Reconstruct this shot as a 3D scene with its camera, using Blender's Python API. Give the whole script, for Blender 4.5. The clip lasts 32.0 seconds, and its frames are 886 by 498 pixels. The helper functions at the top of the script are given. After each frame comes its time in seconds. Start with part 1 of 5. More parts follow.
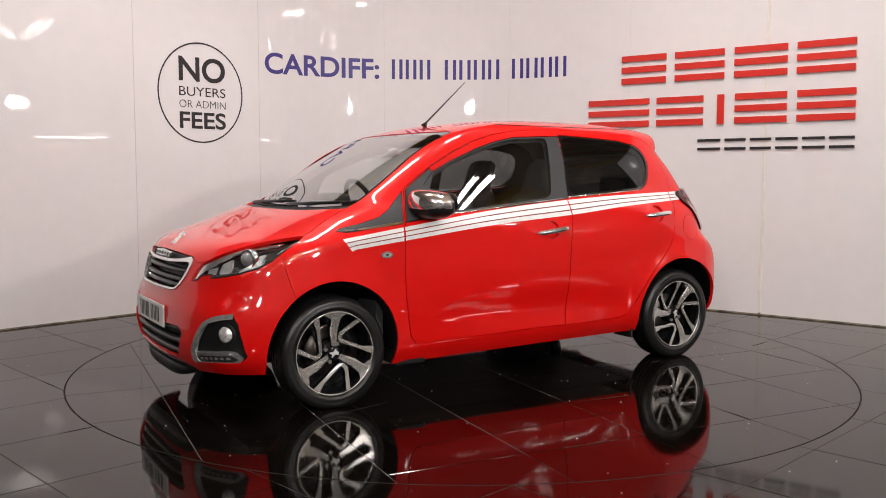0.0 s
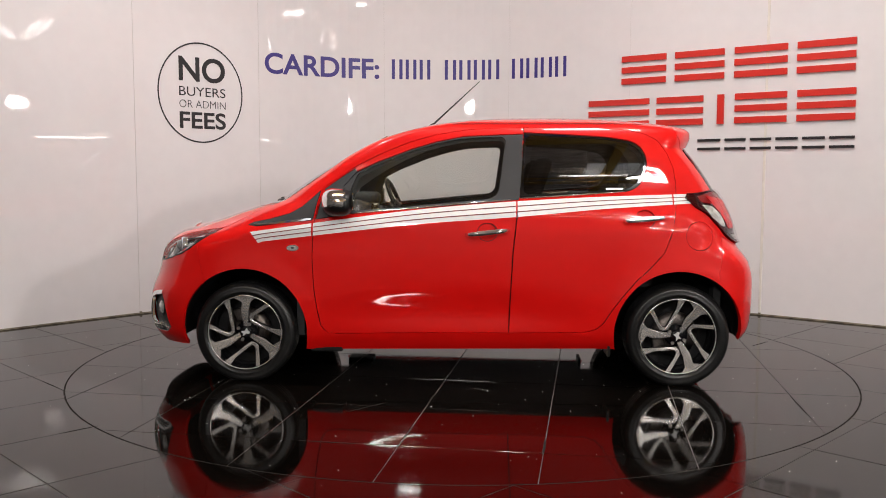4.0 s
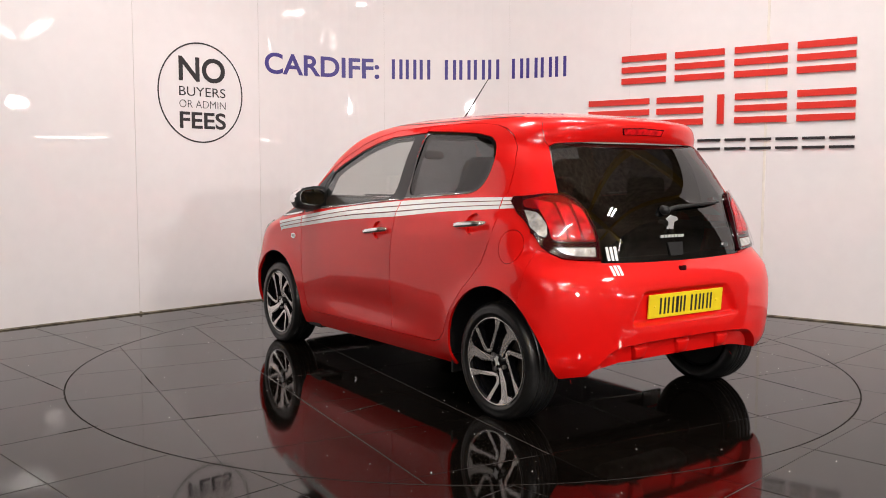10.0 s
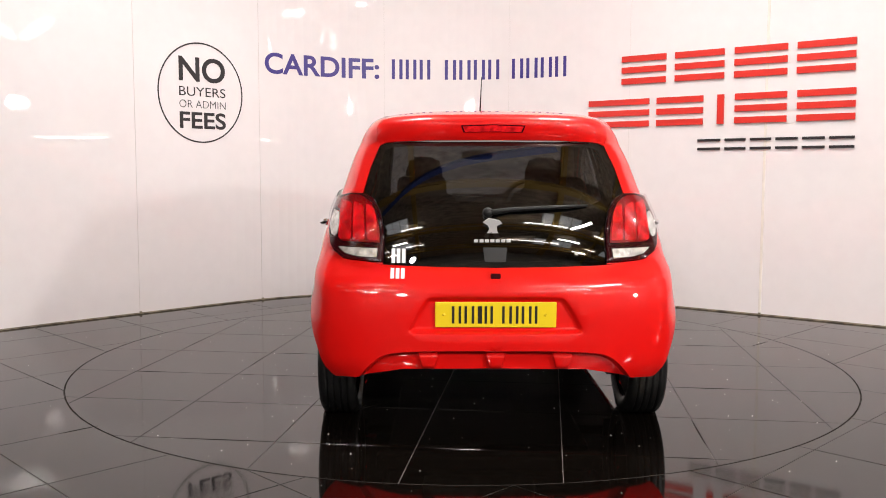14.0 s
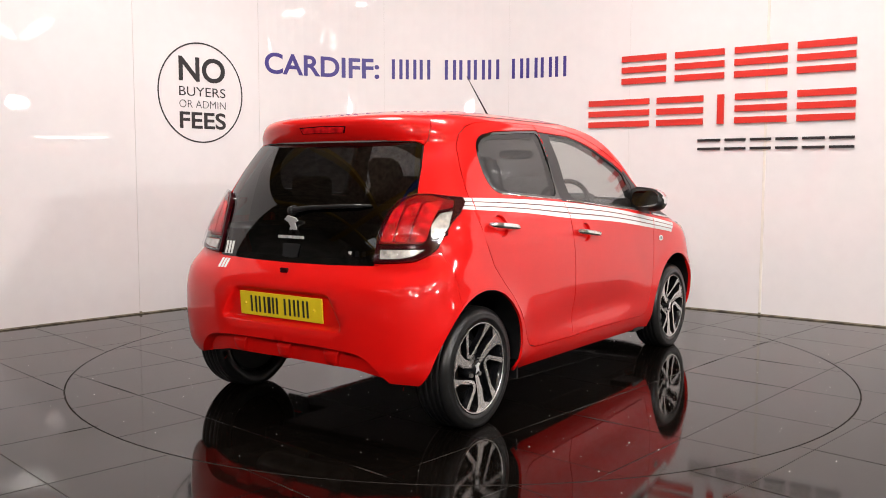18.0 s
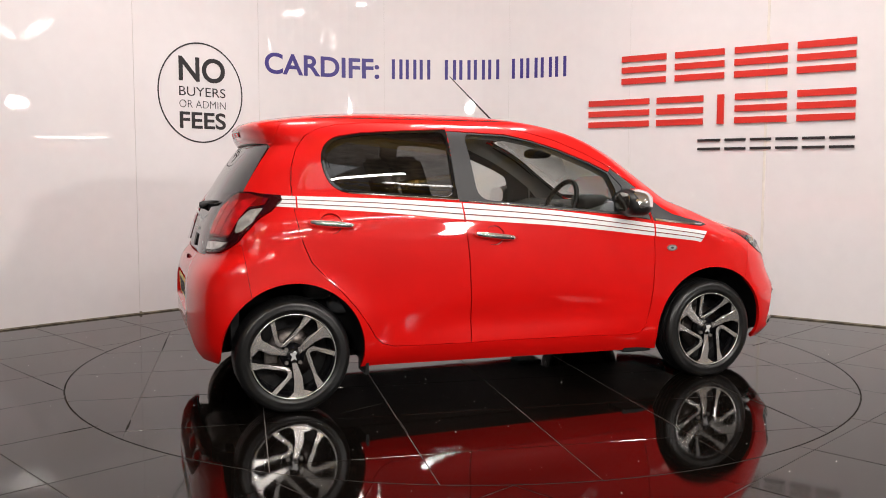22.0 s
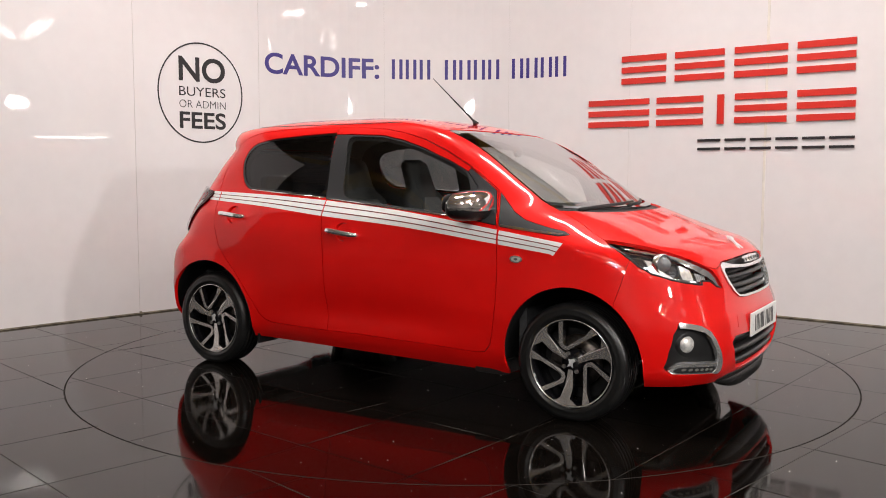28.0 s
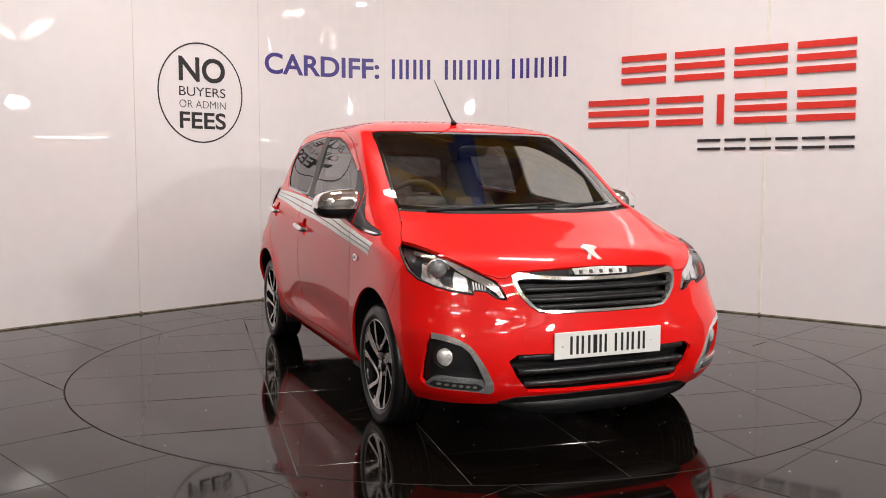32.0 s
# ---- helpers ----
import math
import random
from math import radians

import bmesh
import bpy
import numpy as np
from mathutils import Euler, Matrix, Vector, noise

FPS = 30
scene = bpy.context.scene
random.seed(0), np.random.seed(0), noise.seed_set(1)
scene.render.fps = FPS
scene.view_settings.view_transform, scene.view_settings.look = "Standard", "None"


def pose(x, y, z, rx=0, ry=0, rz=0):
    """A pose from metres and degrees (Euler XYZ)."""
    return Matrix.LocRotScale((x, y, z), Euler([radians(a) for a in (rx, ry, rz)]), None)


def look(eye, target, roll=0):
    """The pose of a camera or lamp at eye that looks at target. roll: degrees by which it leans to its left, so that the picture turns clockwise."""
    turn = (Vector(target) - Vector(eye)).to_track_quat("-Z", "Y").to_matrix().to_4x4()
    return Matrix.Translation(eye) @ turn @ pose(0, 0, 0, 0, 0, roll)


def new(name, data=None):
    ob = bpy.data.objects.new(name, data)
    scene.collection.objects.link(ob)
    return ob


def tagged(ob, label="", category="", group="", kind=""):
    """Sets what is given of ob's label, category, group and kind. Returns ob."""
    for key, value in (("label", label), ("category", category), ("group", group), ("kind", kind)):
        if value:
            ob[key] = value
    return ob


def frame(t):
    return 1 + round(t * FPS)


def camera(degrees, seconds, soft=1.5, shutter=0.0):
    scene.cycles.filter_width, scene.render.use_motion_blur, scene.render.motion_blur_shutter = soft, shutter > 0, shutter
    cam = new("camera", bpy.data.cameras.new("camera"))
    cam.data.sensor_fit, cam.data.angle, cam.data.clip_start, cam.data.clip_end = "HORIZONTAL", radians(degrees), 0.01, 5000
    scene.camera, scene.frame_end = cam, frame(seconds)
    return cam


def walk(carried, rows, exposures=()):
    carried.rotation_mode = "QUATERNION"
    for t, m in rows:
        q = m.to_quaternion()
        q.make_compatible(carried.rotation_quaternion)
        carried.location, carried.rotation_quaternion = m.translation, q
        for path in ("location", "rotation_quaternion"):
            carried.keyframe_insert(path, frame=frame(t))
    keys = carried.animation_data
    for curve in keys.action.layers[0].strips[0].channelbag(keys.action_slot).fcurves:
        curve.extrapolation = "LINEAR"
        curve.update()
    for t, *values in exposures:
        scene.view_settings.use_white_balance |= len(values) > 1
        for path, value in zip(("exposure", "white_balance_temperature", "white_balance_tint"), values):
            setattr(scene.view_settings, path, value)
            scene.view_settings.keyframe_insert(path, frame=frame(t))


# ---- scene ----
from mathutils.geometry import delaunay_2d_cdt as delaunay

# ---- camera ----
cam = camera(53.42, 32.0, soft=0.95)
CAM_AT, CAM_YAW, CAM_PITCH, CAM_ROLL = (0.0, -5.371, 1.127), -1.094, -4.813, 0.123
_fwd = Vector((math.sin(radians(CAM_YAW)) * math.cos(radians(CAM_PITCH)), math.cos(radians(CAM_YAW)) * math.cos(radians(CAM_PITCH)),
               math.sin(radians(CAM_PITCH))))
CAM_POSE = look(CAM_AT, Vector(CAM_AT) + _fwd, CAM_ROLL)
EXPOSURES = [(0, -.37), (3, -.44), (7, -.45), (8, -.40), (9, -.27), (13, .08), (17, .05), (20, -.02), (21, -.10), (24, -.23), (32, -.22)]
walk(cam, [(0, CAM_POSE), (32, CAM_POSE)], exposures=EXPOSURES)

# ---- light: a windowless hall lit by lamps ----
FLOOD_W, TUBE_W = 58.0, 88.0
world = bpy.data.worlds.new("hall_air")
scene.world = world
world.use_nodes = True
world.node_tree.nodes["Background"].inputs[0].default_value = (0.9, 0.92, 1.0, 1)
world.node_tree.nodes["Background"].inputs[1].default_value = 0.02


# ---- materials ----
def material(name, color, rough=0.5, metal=0.0, noise_scale=0.0, noise_amount=0.0, bump=0.0, bump_scale=200.0, coat=0.0,
             rough_var=0.0, emit=0.0, spec=0.5, per_object=0.0, stain=0.0, stain_scale=2.0):
    m = bpy.data.materials.new(name)
    m.use_nodes = True
    nt = m.node_tree
    b = nt.nodes["Principled BSDF"]
    b.inputs["Base Color"].default_value = (*color, 1)
    b.inputs["Roughness"].default_value = rough
    b.inputs["Metallic"].default_value = metal
    b.inputs["Specular IOR Level"].default_value = spec
    b.inputs["Coat Weight"].default_value = coat
    b.inputs["Coat Roughness"].default_value = 0.03
    if emit:
        b.inputs["Emission Color"].default_value = (*color, 1)
        b.inputs["Emission Strength"].default_value = emit
    co = nt.nodes.new("ShaderNodeTexCoord")

    def noise_at(scale, detail=4):
        n = nt.nodes.new("ShaderNodeTexNoise")
        n.inputs["Scale"].default_value, n.inputs["Detail"].default_value = scale, detail
        nt.links.new(co.outputs["Object"], n.inputs["Vector"])
        return n.outputs["Fac"]

    def ranged(sock, lo, hi):
        r = nt.nodes.new("ShaderNodeMapRange")
        r.inputs["From Min"].default_value, r.inputs["From Max"].default_value = 0.3, 0.7
        r.inputs["To Min"].default_value, r.inputs["To Max"].default_value = lo, hi
        nt.links.new(sock, r.inputs["Value"])
        return r.outputs["Result"]

    factor = None
    for scale, amount in ((noise_scale, noise_amount), (stain_scale, stain)):
        if scale and amount:
            f = ranged(noise_at(scale), 1 - amount, 1 + amount)
            if factor:
                mul = nt.nodes.new("ShaderNodeMath")
                mul.operation = "MULTIPLY"
                nt.links.new(factor, mul.inputs[0]), nt.links.new(f, mul.inputs[1])
                f = mul.outputs[0]
            factor = f
    if per_object:
        info = nt.nodes.new("ShaderNodeObjectInfo")
        r = nt.nodes.new("ShaderNodeMapRange")
        r.inputs["To Min"].default_value, r.inputs["To Max"].default_value = 1 - per_object, 1 + per_object
        nt.links.new(info.outputs["Random"], r.inputs["Value"])
        f = r.outputs["Result"]
        if factor:
            mul = nt.nodes.new("ShaderNodeMath")
            mul.operation = "MULTIPLY"
            nt.links.new(factor, mul.inputs[0]), nt.links.new(f, mul.inputs[1])
            f = mul.outputs[0]
        factor = f
    if factor:
        mix = nt.nodes.new("ShaderNodeVectorMath")
        mix.operation = "SCALE"
        mix.inputs[0].default_value = color
        nt.links.new(factor, mix.inputs["Scale"])
        nt.links.new(mix.outputs[0], b.inputs["Base Color"])
    if rough_var:
        nt.links.new(ranged(noise_at(3.0), max(rough - rough_var, 0), rough + rough_var), b.inputs["Roughness"])
    if bump:
        bn = nt.nodes.new("ShaderNodeBump")
        bn.inputs["Strength"].default_value, bn.inputs["Distance"].default_value = 1.0, bump
        nt.links.new(noise_at(bump_scale, 3), bn.inputs["Height"])
        nt.links.new(bn.outputs[0], b.inputs["Normal"])
    return m




def pane_glass(name, tint, gain=1.0):
    """Thin glass: it lets the tinted light straight through and mirrors by Fresnel."""
    m = bpy.data.materials.new(name)
    m.use_nodes = True
    nt = m.node_tree
    nt.nodes.remove(nt.nodes["Principled BSDF"])
    clear = nt.nodes.new("ShaderNodeBsdfTransparent")
    clear.inputs[0].default_value = (*tint, 1)
    shine = nt.nodes.new("ShaderNodeBsdfGlossy")
    shine.inputs["Roughness"].default_value = 0.01
    fr = nt.nodes.new("ShaderNodeLayerWeight")
    fr.inputs[0].default_value = 0.5
    power = nt.nodes.new("ShaderNodeMath")
    power.operation = "POWER"
    power.inputs[1].default_value = 5.0
    nt.links.new(fr.outputs["Facing"], power.inputs[0])
    mul = nt.nodes.new("ShaderNodeMath")
    mul.operation, mul.use_clamp = "MULTIPLY_ADD", True
    mul.inputs[1].default_value, mul.inputs[2].default_value = 0.9 * gain, 0.09 * gain
    mix = nt.nodes.new("ShaderNodeMixShader")
    nt.links.new(power.outputs[0], mul.inputs[0])
    nt.links.new(mul.outputs[0], mix.inputs[0])
    nt.links.new(clear.outputs[0], mix.inputs[1])
    nt.links.new(shine.outputs[0], mix.inputs[2])
    nt.links.new(mix.outputs[0], nt.nodes["Material Output"].inputs[0])
    return m


PAINT = material("red_paint", (0.74, 0.0050, 0.004), 0.42, coat=1.0, noise_scale=5, noise_amount=0.03, spec=0.12)
WHITE = material("white_vinyl", (0.89, 0.87, 0.85), 0.25, coat=0.8)
BLACK = material("black_plastic", (0.008, 0.008, 0.0085), 0.42, spec=0.35, bump=0.0004, bump_scale=900)
TRIM = material("satin_grey_trim", (0.035, 0.035, 0.037), 0.45)
GLOSS = material("gloss_black", (0.006, 0.006, 0.007), 0.06, coat=1.0)
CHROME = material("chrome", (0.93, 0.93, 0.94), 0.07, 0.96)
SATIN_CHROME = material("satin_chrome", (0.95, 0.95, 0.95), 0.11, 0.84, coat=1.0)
ALLOY = material("machined_alloy", (0.80, 0.77, 0.74), 0.26, 0.85, rough_var=0.06)
RUBBER = material("tyre_rubber", (0.008, 0.008, 0.008), 0.30, spec=0.5, noise_scale=30, noise_amount=0.2, bump=0.0006, bump_scale=300)
RIM_DARK = material("rim_black", (0.006, 0.006, 0.007), 0.14)
SILENCER = material("dull_exhaust_steel", (0.40, 0.38, 0.36), 0.35, 0.8, noise_scale=20, noise_amount=0.2)
STEEL = material("brake_steel", (0.16, 0.14, 0.13), 0.4, 1.0, noise_scale=60, noise_amount=0.3)
CLEAR = pane_glass("window_glass", (0.89, 0.92, 0.895), 1.4)
SCREEN_GLASS = pane_glass("windscreen_glass", (0.80, 0.83, 0.81), 2.2)
TINT = pane_glass("privacy_glass", (0.14, 0.145, 0.15))
HATCH = pane_glass("hatch_glass", (0.07, 0.072, 0.075), 1.15)
LENS = pane_glass("lamp_lens", (0.95, 0.95, 0.96), 0.6)
TAIL_RED = material("tail_red_plastic", (0.22, 0.002, 0.004), 0.22, coat=0.3, spec=0.3, noise_scale=45, noise_amount=0.35)
TAIL_DARK = material("smoked_red_plastic", (0.035, 0.002, 0.004), 0.12, coat=0.25, spec=0.3)
LIT_RED = material("red_light_guide", (0.68, 0.008, 0.012), 0.25, coat=0.1, spec=0.3, noise_scale=30, noise_amount=0.5)
SILVER = material("silvered_reflector", (0.86, 0.86, 0.84), 0.25, 0.5, noise_scale=55, noise_amount=0.3, coat=1.0)
LAMP_SHELL = material("dark_lamp_shell", (0.028, 0.028, 0.030), 0.22, coat=0.6)
BULB = material("lens_glass_solid", (0.20, 0.205, 0.21), 0.03, 0.0, coat=1.0, spec=1.0)
LED_GREY = material("led_grey", (0.20, 0.19, 0.17), 0.25, coat=0.6)
GRILLE_GREY = material("grille_grey_plastic", (0.014, 0.014, 0.015), 0.32)
BADGE_METAL = material("brushed_badge_metal", (0.80, 0.80, 0.80), 0.28, 0.4)
LAMP_CLEAR = material("clear_lamp_plastic", (0.70, 0.67, 0.62), 0.2, 0.4, noise_scale=38, noise_amount=0.4, coat=0.9)
PLATE_YELLOW = material("yellow_plate", (0.90, 0.66, 0.02), 0.3)
PLATE_WHITE = material("white_plate", (0.80, 0.80, 0.77), 0.3)
MIRROR = material("mirror_glass", (0.85, 0.86, 0.87), 0.01, 1.0)
AMBER = material("clear_indicator", (0.75, 0.72, 0.68), 0.15, 0.5, coat=1.0)
CABIN = material("cabin_plastic", (0.045, 0.046, 0.048), 0.7, noise_scale=40, noise_amount=0.15)
PALE_FABRIC = material("pale_seat_insert", (0.16, 0.16, 0.165), 0.9, noise_scale=260, noise_amount=0.3)
FABRIC = material("seat_fabric", (0.075, 0.077, 0.082), 0.9, noise_scale=300, noise_amount=0.3)
LINING = material("headlining", (0.42, 0.41, 0.39), 0.95)
PANEL = material("gloss_white_panel", (0.75, 0.712, 0.716), 0.02, noise_scale=0.6, noise_amount=0.02, bump=0.0003, bump_scale=2.2, stain=0.015, stain_scale=9)
TILE = material("polished_black_tile", (0.0030, 0.0022, 0.0017), 0.055, spec=0.27, per_object=0.25, noise_scale=25, noise_amount=0.25, rough_var=0.025)
TILE.node_tree.nodes["Principled BSDF"].inputs["Specular Tint"].default_value = (1.0, 0.955, 0.90, 1)
GROUT = material("dark_grout", (0.030, 0.026, 0.024), 0.95, spec=0.0)
GROUT_PALE = material("worn_grout", (0.10, 0.09, 0.085), 0.8, noise_scale=14, noise_amount=0.6)
NAVY = material("navy_vinyl", (0.045, 0.030, 0.20), 0.4)
INK = material("black_vinyl", (0.02, 0.018, 0.02), 0.4)
SIGN_RED = material("red_acrylic", (0.62, 0.035, 0.025), 0.3)
SEAM = material("cream_joint_strip", (0.76, 0.71, 0.65), 0.25, noise_scale=6, noise_amount=0.10)
# grey that stands in for the shadow line beside a wall joint
JOINT_SHADE = material("joint_shadow_tone", (0.52, 0.49, 0.46), 0.5)
GRIME = material("floor_edge_grime", (0.20, 0.17, 0.12), 0.8, noise_scale=9, noise_amount=0.6)
HALL = material("hall_grey", (0.36, 0.33, 0.30), 0.8, noise_scale=1.5, noise_amount=0.3)
ROOFING = material("brown_roof_boards", (0.58, 0.46, 0.35), 0.8, noise_scale=4, noise_amount=0.4)
TUBE = material("lit_tube", (1.0, 0.95, 0.90), emit=30.0)
BLUE = material("blue_girder_paint", (0.08, 0.14, 0.55), 0.5)
ROOFLIGHT = material("rooflight_sheet", (0.95, 0.97, 1.0), emit=1.2)
HALL_FLOOR = material("hall_floor_dark", (0.035, 0.031, 0.028), 0.22, noise_scale=3, noise_amount=0.2)
BEAM = material("ochre_paint", (0.70, 0.44, 0.09), 0.5)


# ---- building blocks ----
def mesh_of(name, bm, mat, smooth=False):
    me = bpy.data.meshes.new(name)
    bm.to_mesh(me)
    bm.free()
    me.materials.append(mat)
    if smooth:
        me.polygons.foreach_set("use_smooth", [True] * len(me.polygons))
    return me


def part(name, bm, mat, parent=None, label="", smooth=False, at=None):
    ob = new(name, mesh_of(name, bm, mat, smooth))
    ob.parent = parent
    if at is not None:
        ob.matrix_basis = at
    return tagged(ob, label) if label else ob


def thing(name, label, category, m=None, group="", kind=""):
    ob = new(name)
    ob.empty_display_size = 0.1
    if m is not None:
        ob.matrix_basis = m
    return tagged(ob, label, category, group, kind)


def box(bm, x0, x1, y0, y1, z0, z1, bevel=0.0):
    r = bmesh.ops.create_cube(bm, size=1, matrix=Matrix.Translation(((x0 + x1) / 2, (y0 + y1) / 2, (z0 + z1) / 2))
                              @ Matrix.Diagonal((abs(x1 - x0), abs(y1 - y0), abs(z1 - z0), 1)))
    if bevel:
        es = list({e for v in r["verts"] for e in v.link_edges})
        bmesh.ops.bevel(bm, geom=es, offset=bevel, segments=2, affect="EDGES", profile=0.5)
    return bm


def boxed(*a, **k):
    return box(bmesh.new(), *a, **k)


def prism(bm, poly, place, depth):
    """A flat outline (list of 2D points), each put in space by place(u, v, w), drawn out to depth."""
    lo = [bm.verts.new(place(u, v, 0)) for u, v in poly]
    hi = [bm.verts.new(place(u, v, depth)) for u, v in poly]
    bm.faces.new(hi)
    bm.faces.new(lo[::-1])
    n = len(poly)
    for i in range(n):
        bm.faces.new((lo[i], lo[(i + 1) % n], hi[(i + 1) % n], hi[i]))
    return bm


def tube(bm, pts, r, sides=8, closed=False, radii=None):
    """A round bar along points."""
    pts = [Vector(p) for p in pts]
    n = len(pts)
    rings = []
    up = Vector((0, 0, 1))
    for i, p in enumerate(pts):
        a = pts[(i - 1) % n] if closed or i else p
        b = pts[(i + 1) % n] if closed or i < n - 1 else p
        d = (b - a).normalized()
        u = d.cross(up)
        if u.length < 1e-3:
            u = d.cross(Vector((1, 0, 0)))
        u.normalize()
        w = u.cross(d)
        rr = radii[i] if radii else r
        rings.append([bm.verts.new(p + (u * math.cos(2 * math.pi * k / sides) + w * math.sin(2 * math.pi * k / sides)) * rr) for k in range(sides)])
    for i in range(n if closed else n - 1):
        p, q = rings[i], rings[(i + 1) % n]
        for k in range(sides):
            bm.faces.new((p[k], p[(k + 1) % sides], q[(k + 1) % sides], q[k]))
    if not closed:
        bm.faces.new(rings[0][::-1])
        bm.faces.new(rings[-1])
    return bm


def lathe(bm, prof, steps=48, place=lambda r, h, a: (r * math.cos(a), h, r * math.sin(a)), closed=False):
    """A profile of (radius, height) turned round an axis."""
    rings = [[bm.verts.new(place(r, h, 2 * math.pi * k / steps)) for k in range(steps)] for r, h in prof]
    m = len(rings)
    for i in range(m if closed else m - 1):
        p, q = rings[i], rings[(i + 1) % m]
        for k in range(steps):
            bm.faces.new((p[k], q[k], q[(k + 1) % steps], p[(k + 1) % steps]))
    return bm


# ---- the curved white wall ----
WALL_LINE = [(-5.0, -1.15), (-4.0, 0.03), (-3.31, .84), (-2.58, 1.64), (-1.775, 2.475), (-1.15, 2.87), (-.71, 3.0), (0, 3.07), (.46, 2.99), (.98, 2.76),
             (1.48, 2.42), (2.43, 1.74), (3.18, 1.18), (4.2, .42), (5.2, -.4)]


def wall_path():
    p = [Vector((*q, 0)) for q in WALL_LINE]
    out = []
    for i in range(len(p) - 1):
        a, b, c, d = p[max(i - 1, 0)], p[i], p[i + 1], p[min(i + 2, len(p) - 1)]
        for k in range(16):
            t = k / 16
            out.append(0.5 * (2 * b + (c - a) * t + (2 * a - 5 * b + 4 * c - d) * t * t + (3 * b - a - 3 * c + d) * t ** 3))
    return out + [p[-1]]


WALL_PTS = wall_path()
WALL_RUN = [0.0]
for _a, _b in zip(WALL_PTS, WALL_PTS[1:]):
    WALL_RUN.append(WALL_RUN[-1] + (_b - _a).length)
WALL_TALL = 3.4


def on_wall(run, z, out=0.0):
    """A point of the wall at a length along it and a height, out metres into the room."""
    i = min(max(int(np.searchsorted(WALL_RUN, run)) - 1, 0), len(WALL_PTS) - 2)
    a, b = WALL_PTS[i], WALL_PTS[i + 1]
    t = (run - WALL_RUN[i]) / (WALL_RUN[i + 1] - WALL_RUN[i])
    d = (b - a).normalized()
    p = a.lerp(b, t) + Vector((d.y, -d.x, 0)) * out
    return Vector((p.x, p.y, z))


def run_at(x, y):
    """The length along the wall at the point nearest to x, y."""
    best = min(range(len(WALL_PTS) - 1), key=lambda i: min((WALL_PTS[i].lerp(WALL_PTS[i + 1], k / 8) - Vector((x, y, 0))).length for k in range(8)))
    a, b = WALL_PTS[best], WALL_PTS[best + 1]
    t = max(0, min(1, (Vector((x, y, 0)) - a).dot(b - a) / (b - a).length_squared))
    return WALL_RUN[best] + t * (b - a).length


SEAMS = [run_at(*q) for q in ((-4.15, -.14), (-3.38, .76), (-2.58, 1.64), (-1.775, 2.475), (-.71, 3.0), (.46, 2.99), (1.48, 2.42), (2.43, 1.74), (3.36, 1.04), (4.28, .35))]


def wall_piece(bm, r0, r1, z0, z1, out0, out1, step=0.08):
    n = max(2, int((r1 - r0) / step))
    rows = [[bm.verts.new(on_wall(r0 + (r1 - r0) * k / n, z, o)) for z, o in ((z0, out0), (z1, out0), (z1, out1), (z0, out1))] for k in range(n + 1)]
    for p, q in zip(rows, rows[1:]):
        for k in range(4):
            bm.faces.new((p[k], q[k], q[(k + 1) % 4], p[(k + 1) % 4]))
    bm.faces.new(rows[0])
    bm.faces.new(rows[-1][::-1])
    return bm


def build_wall():
    wall = thing("wall_north", "curved showroom wall of tall glossy white panels", "wall", kind="structure")
    part("backing", wall_piece(bmesh.new(), 0.02, WALL_RUN[-1] - 0.02, 0, WALL_TALL, -0.012, -0.11), SEAM, wall)
    cuts = [0.02] + SEAMS + [WALL_RUN[-1] - 0.02]
    for r0, r1 in zip(cuts, cuts[1:]):
        part("wall_panel", wall_piece(bmesh.new(), r0 + 0.0025, r1 - 0.0025, 0.012, WALL_TALL, 0.0, -0.012), PANEL, wall, smooth=False)
    for r in SEAMS:
        wide = r == SEAMS[7]
        part("joint_strip", wall_piece(bmesh.new(), r - (.009 if wide else .006), r + (.009 if wide else .006), 0.02, WALL_TALL, .006 if wide else .0030, -0.002, 0.01), SEAM if wide else PANEL, wall)
    return wall


build_wall()
# ---- floor and turntable ----
DISC_R = 2.246
TILE_SIDE = 0.6015


def outline_faces(rings, keep):
    """Triangles between outlines; keep(x, y) picks those that stay."""
    vs, es = [], []
    for ring in rings:
        i = len(vs)
        vs += [Vector(p) for p in ring]
        es += [(i + k, i + (k + 1) % len(ring)) for k in range(len(ring))]
    from_cdt = delaunay(vs, es, [], 0, 1e-6)
    out_v, out_f = from_cdt[0], from_cdt[2]
    faces = [f for f in out_f if keep(sum(out_v[i].x for i in f) / len(f), sum(out_v[i].y for i in f) / len(f))]
    return out_v, faces


def slab(vs, faces, top, thick, inset=0.0):
    bm = bmesh.new()
    lv = {}
    for i in sorted({i for f in faces for i in f}):
        lv[i] = bm.verts.new((vs[i].x, vs[i].y, top))
    for f in faces:
        bm.faces.new([lv[i] for i in f])
    bmesh.ops.dissolve_limit(bm, angle_limit=0.01, verts=bm.verts, edges=bm.edges)
    bm.faces.ensure_lookup_table()
    bm.normal_update()
    if bm.faces and bm.faces[0].normal.z < 0:
        bmesh.ops.reverse_faces(bm, faces=bm.faces)
    r = bmesh.ops.extrude_face_region(bm, geom=bm.faces[:])
    low = [g for g in r["geom"] if isinstance(g, bmesh.types.BMVert)]
    bmesh.ops.translate(bm, vec=(0, 0, -thick), verts=low)
    bmesh.ops.recalc_face_normals(bm, faces=bm.faces)
    return bm


def circle(r, n=128):
    return [(r * math.cos(2 * math.pi * k / n), r * math.sin(2 * math.pi * k / n)) for k in range(n)]


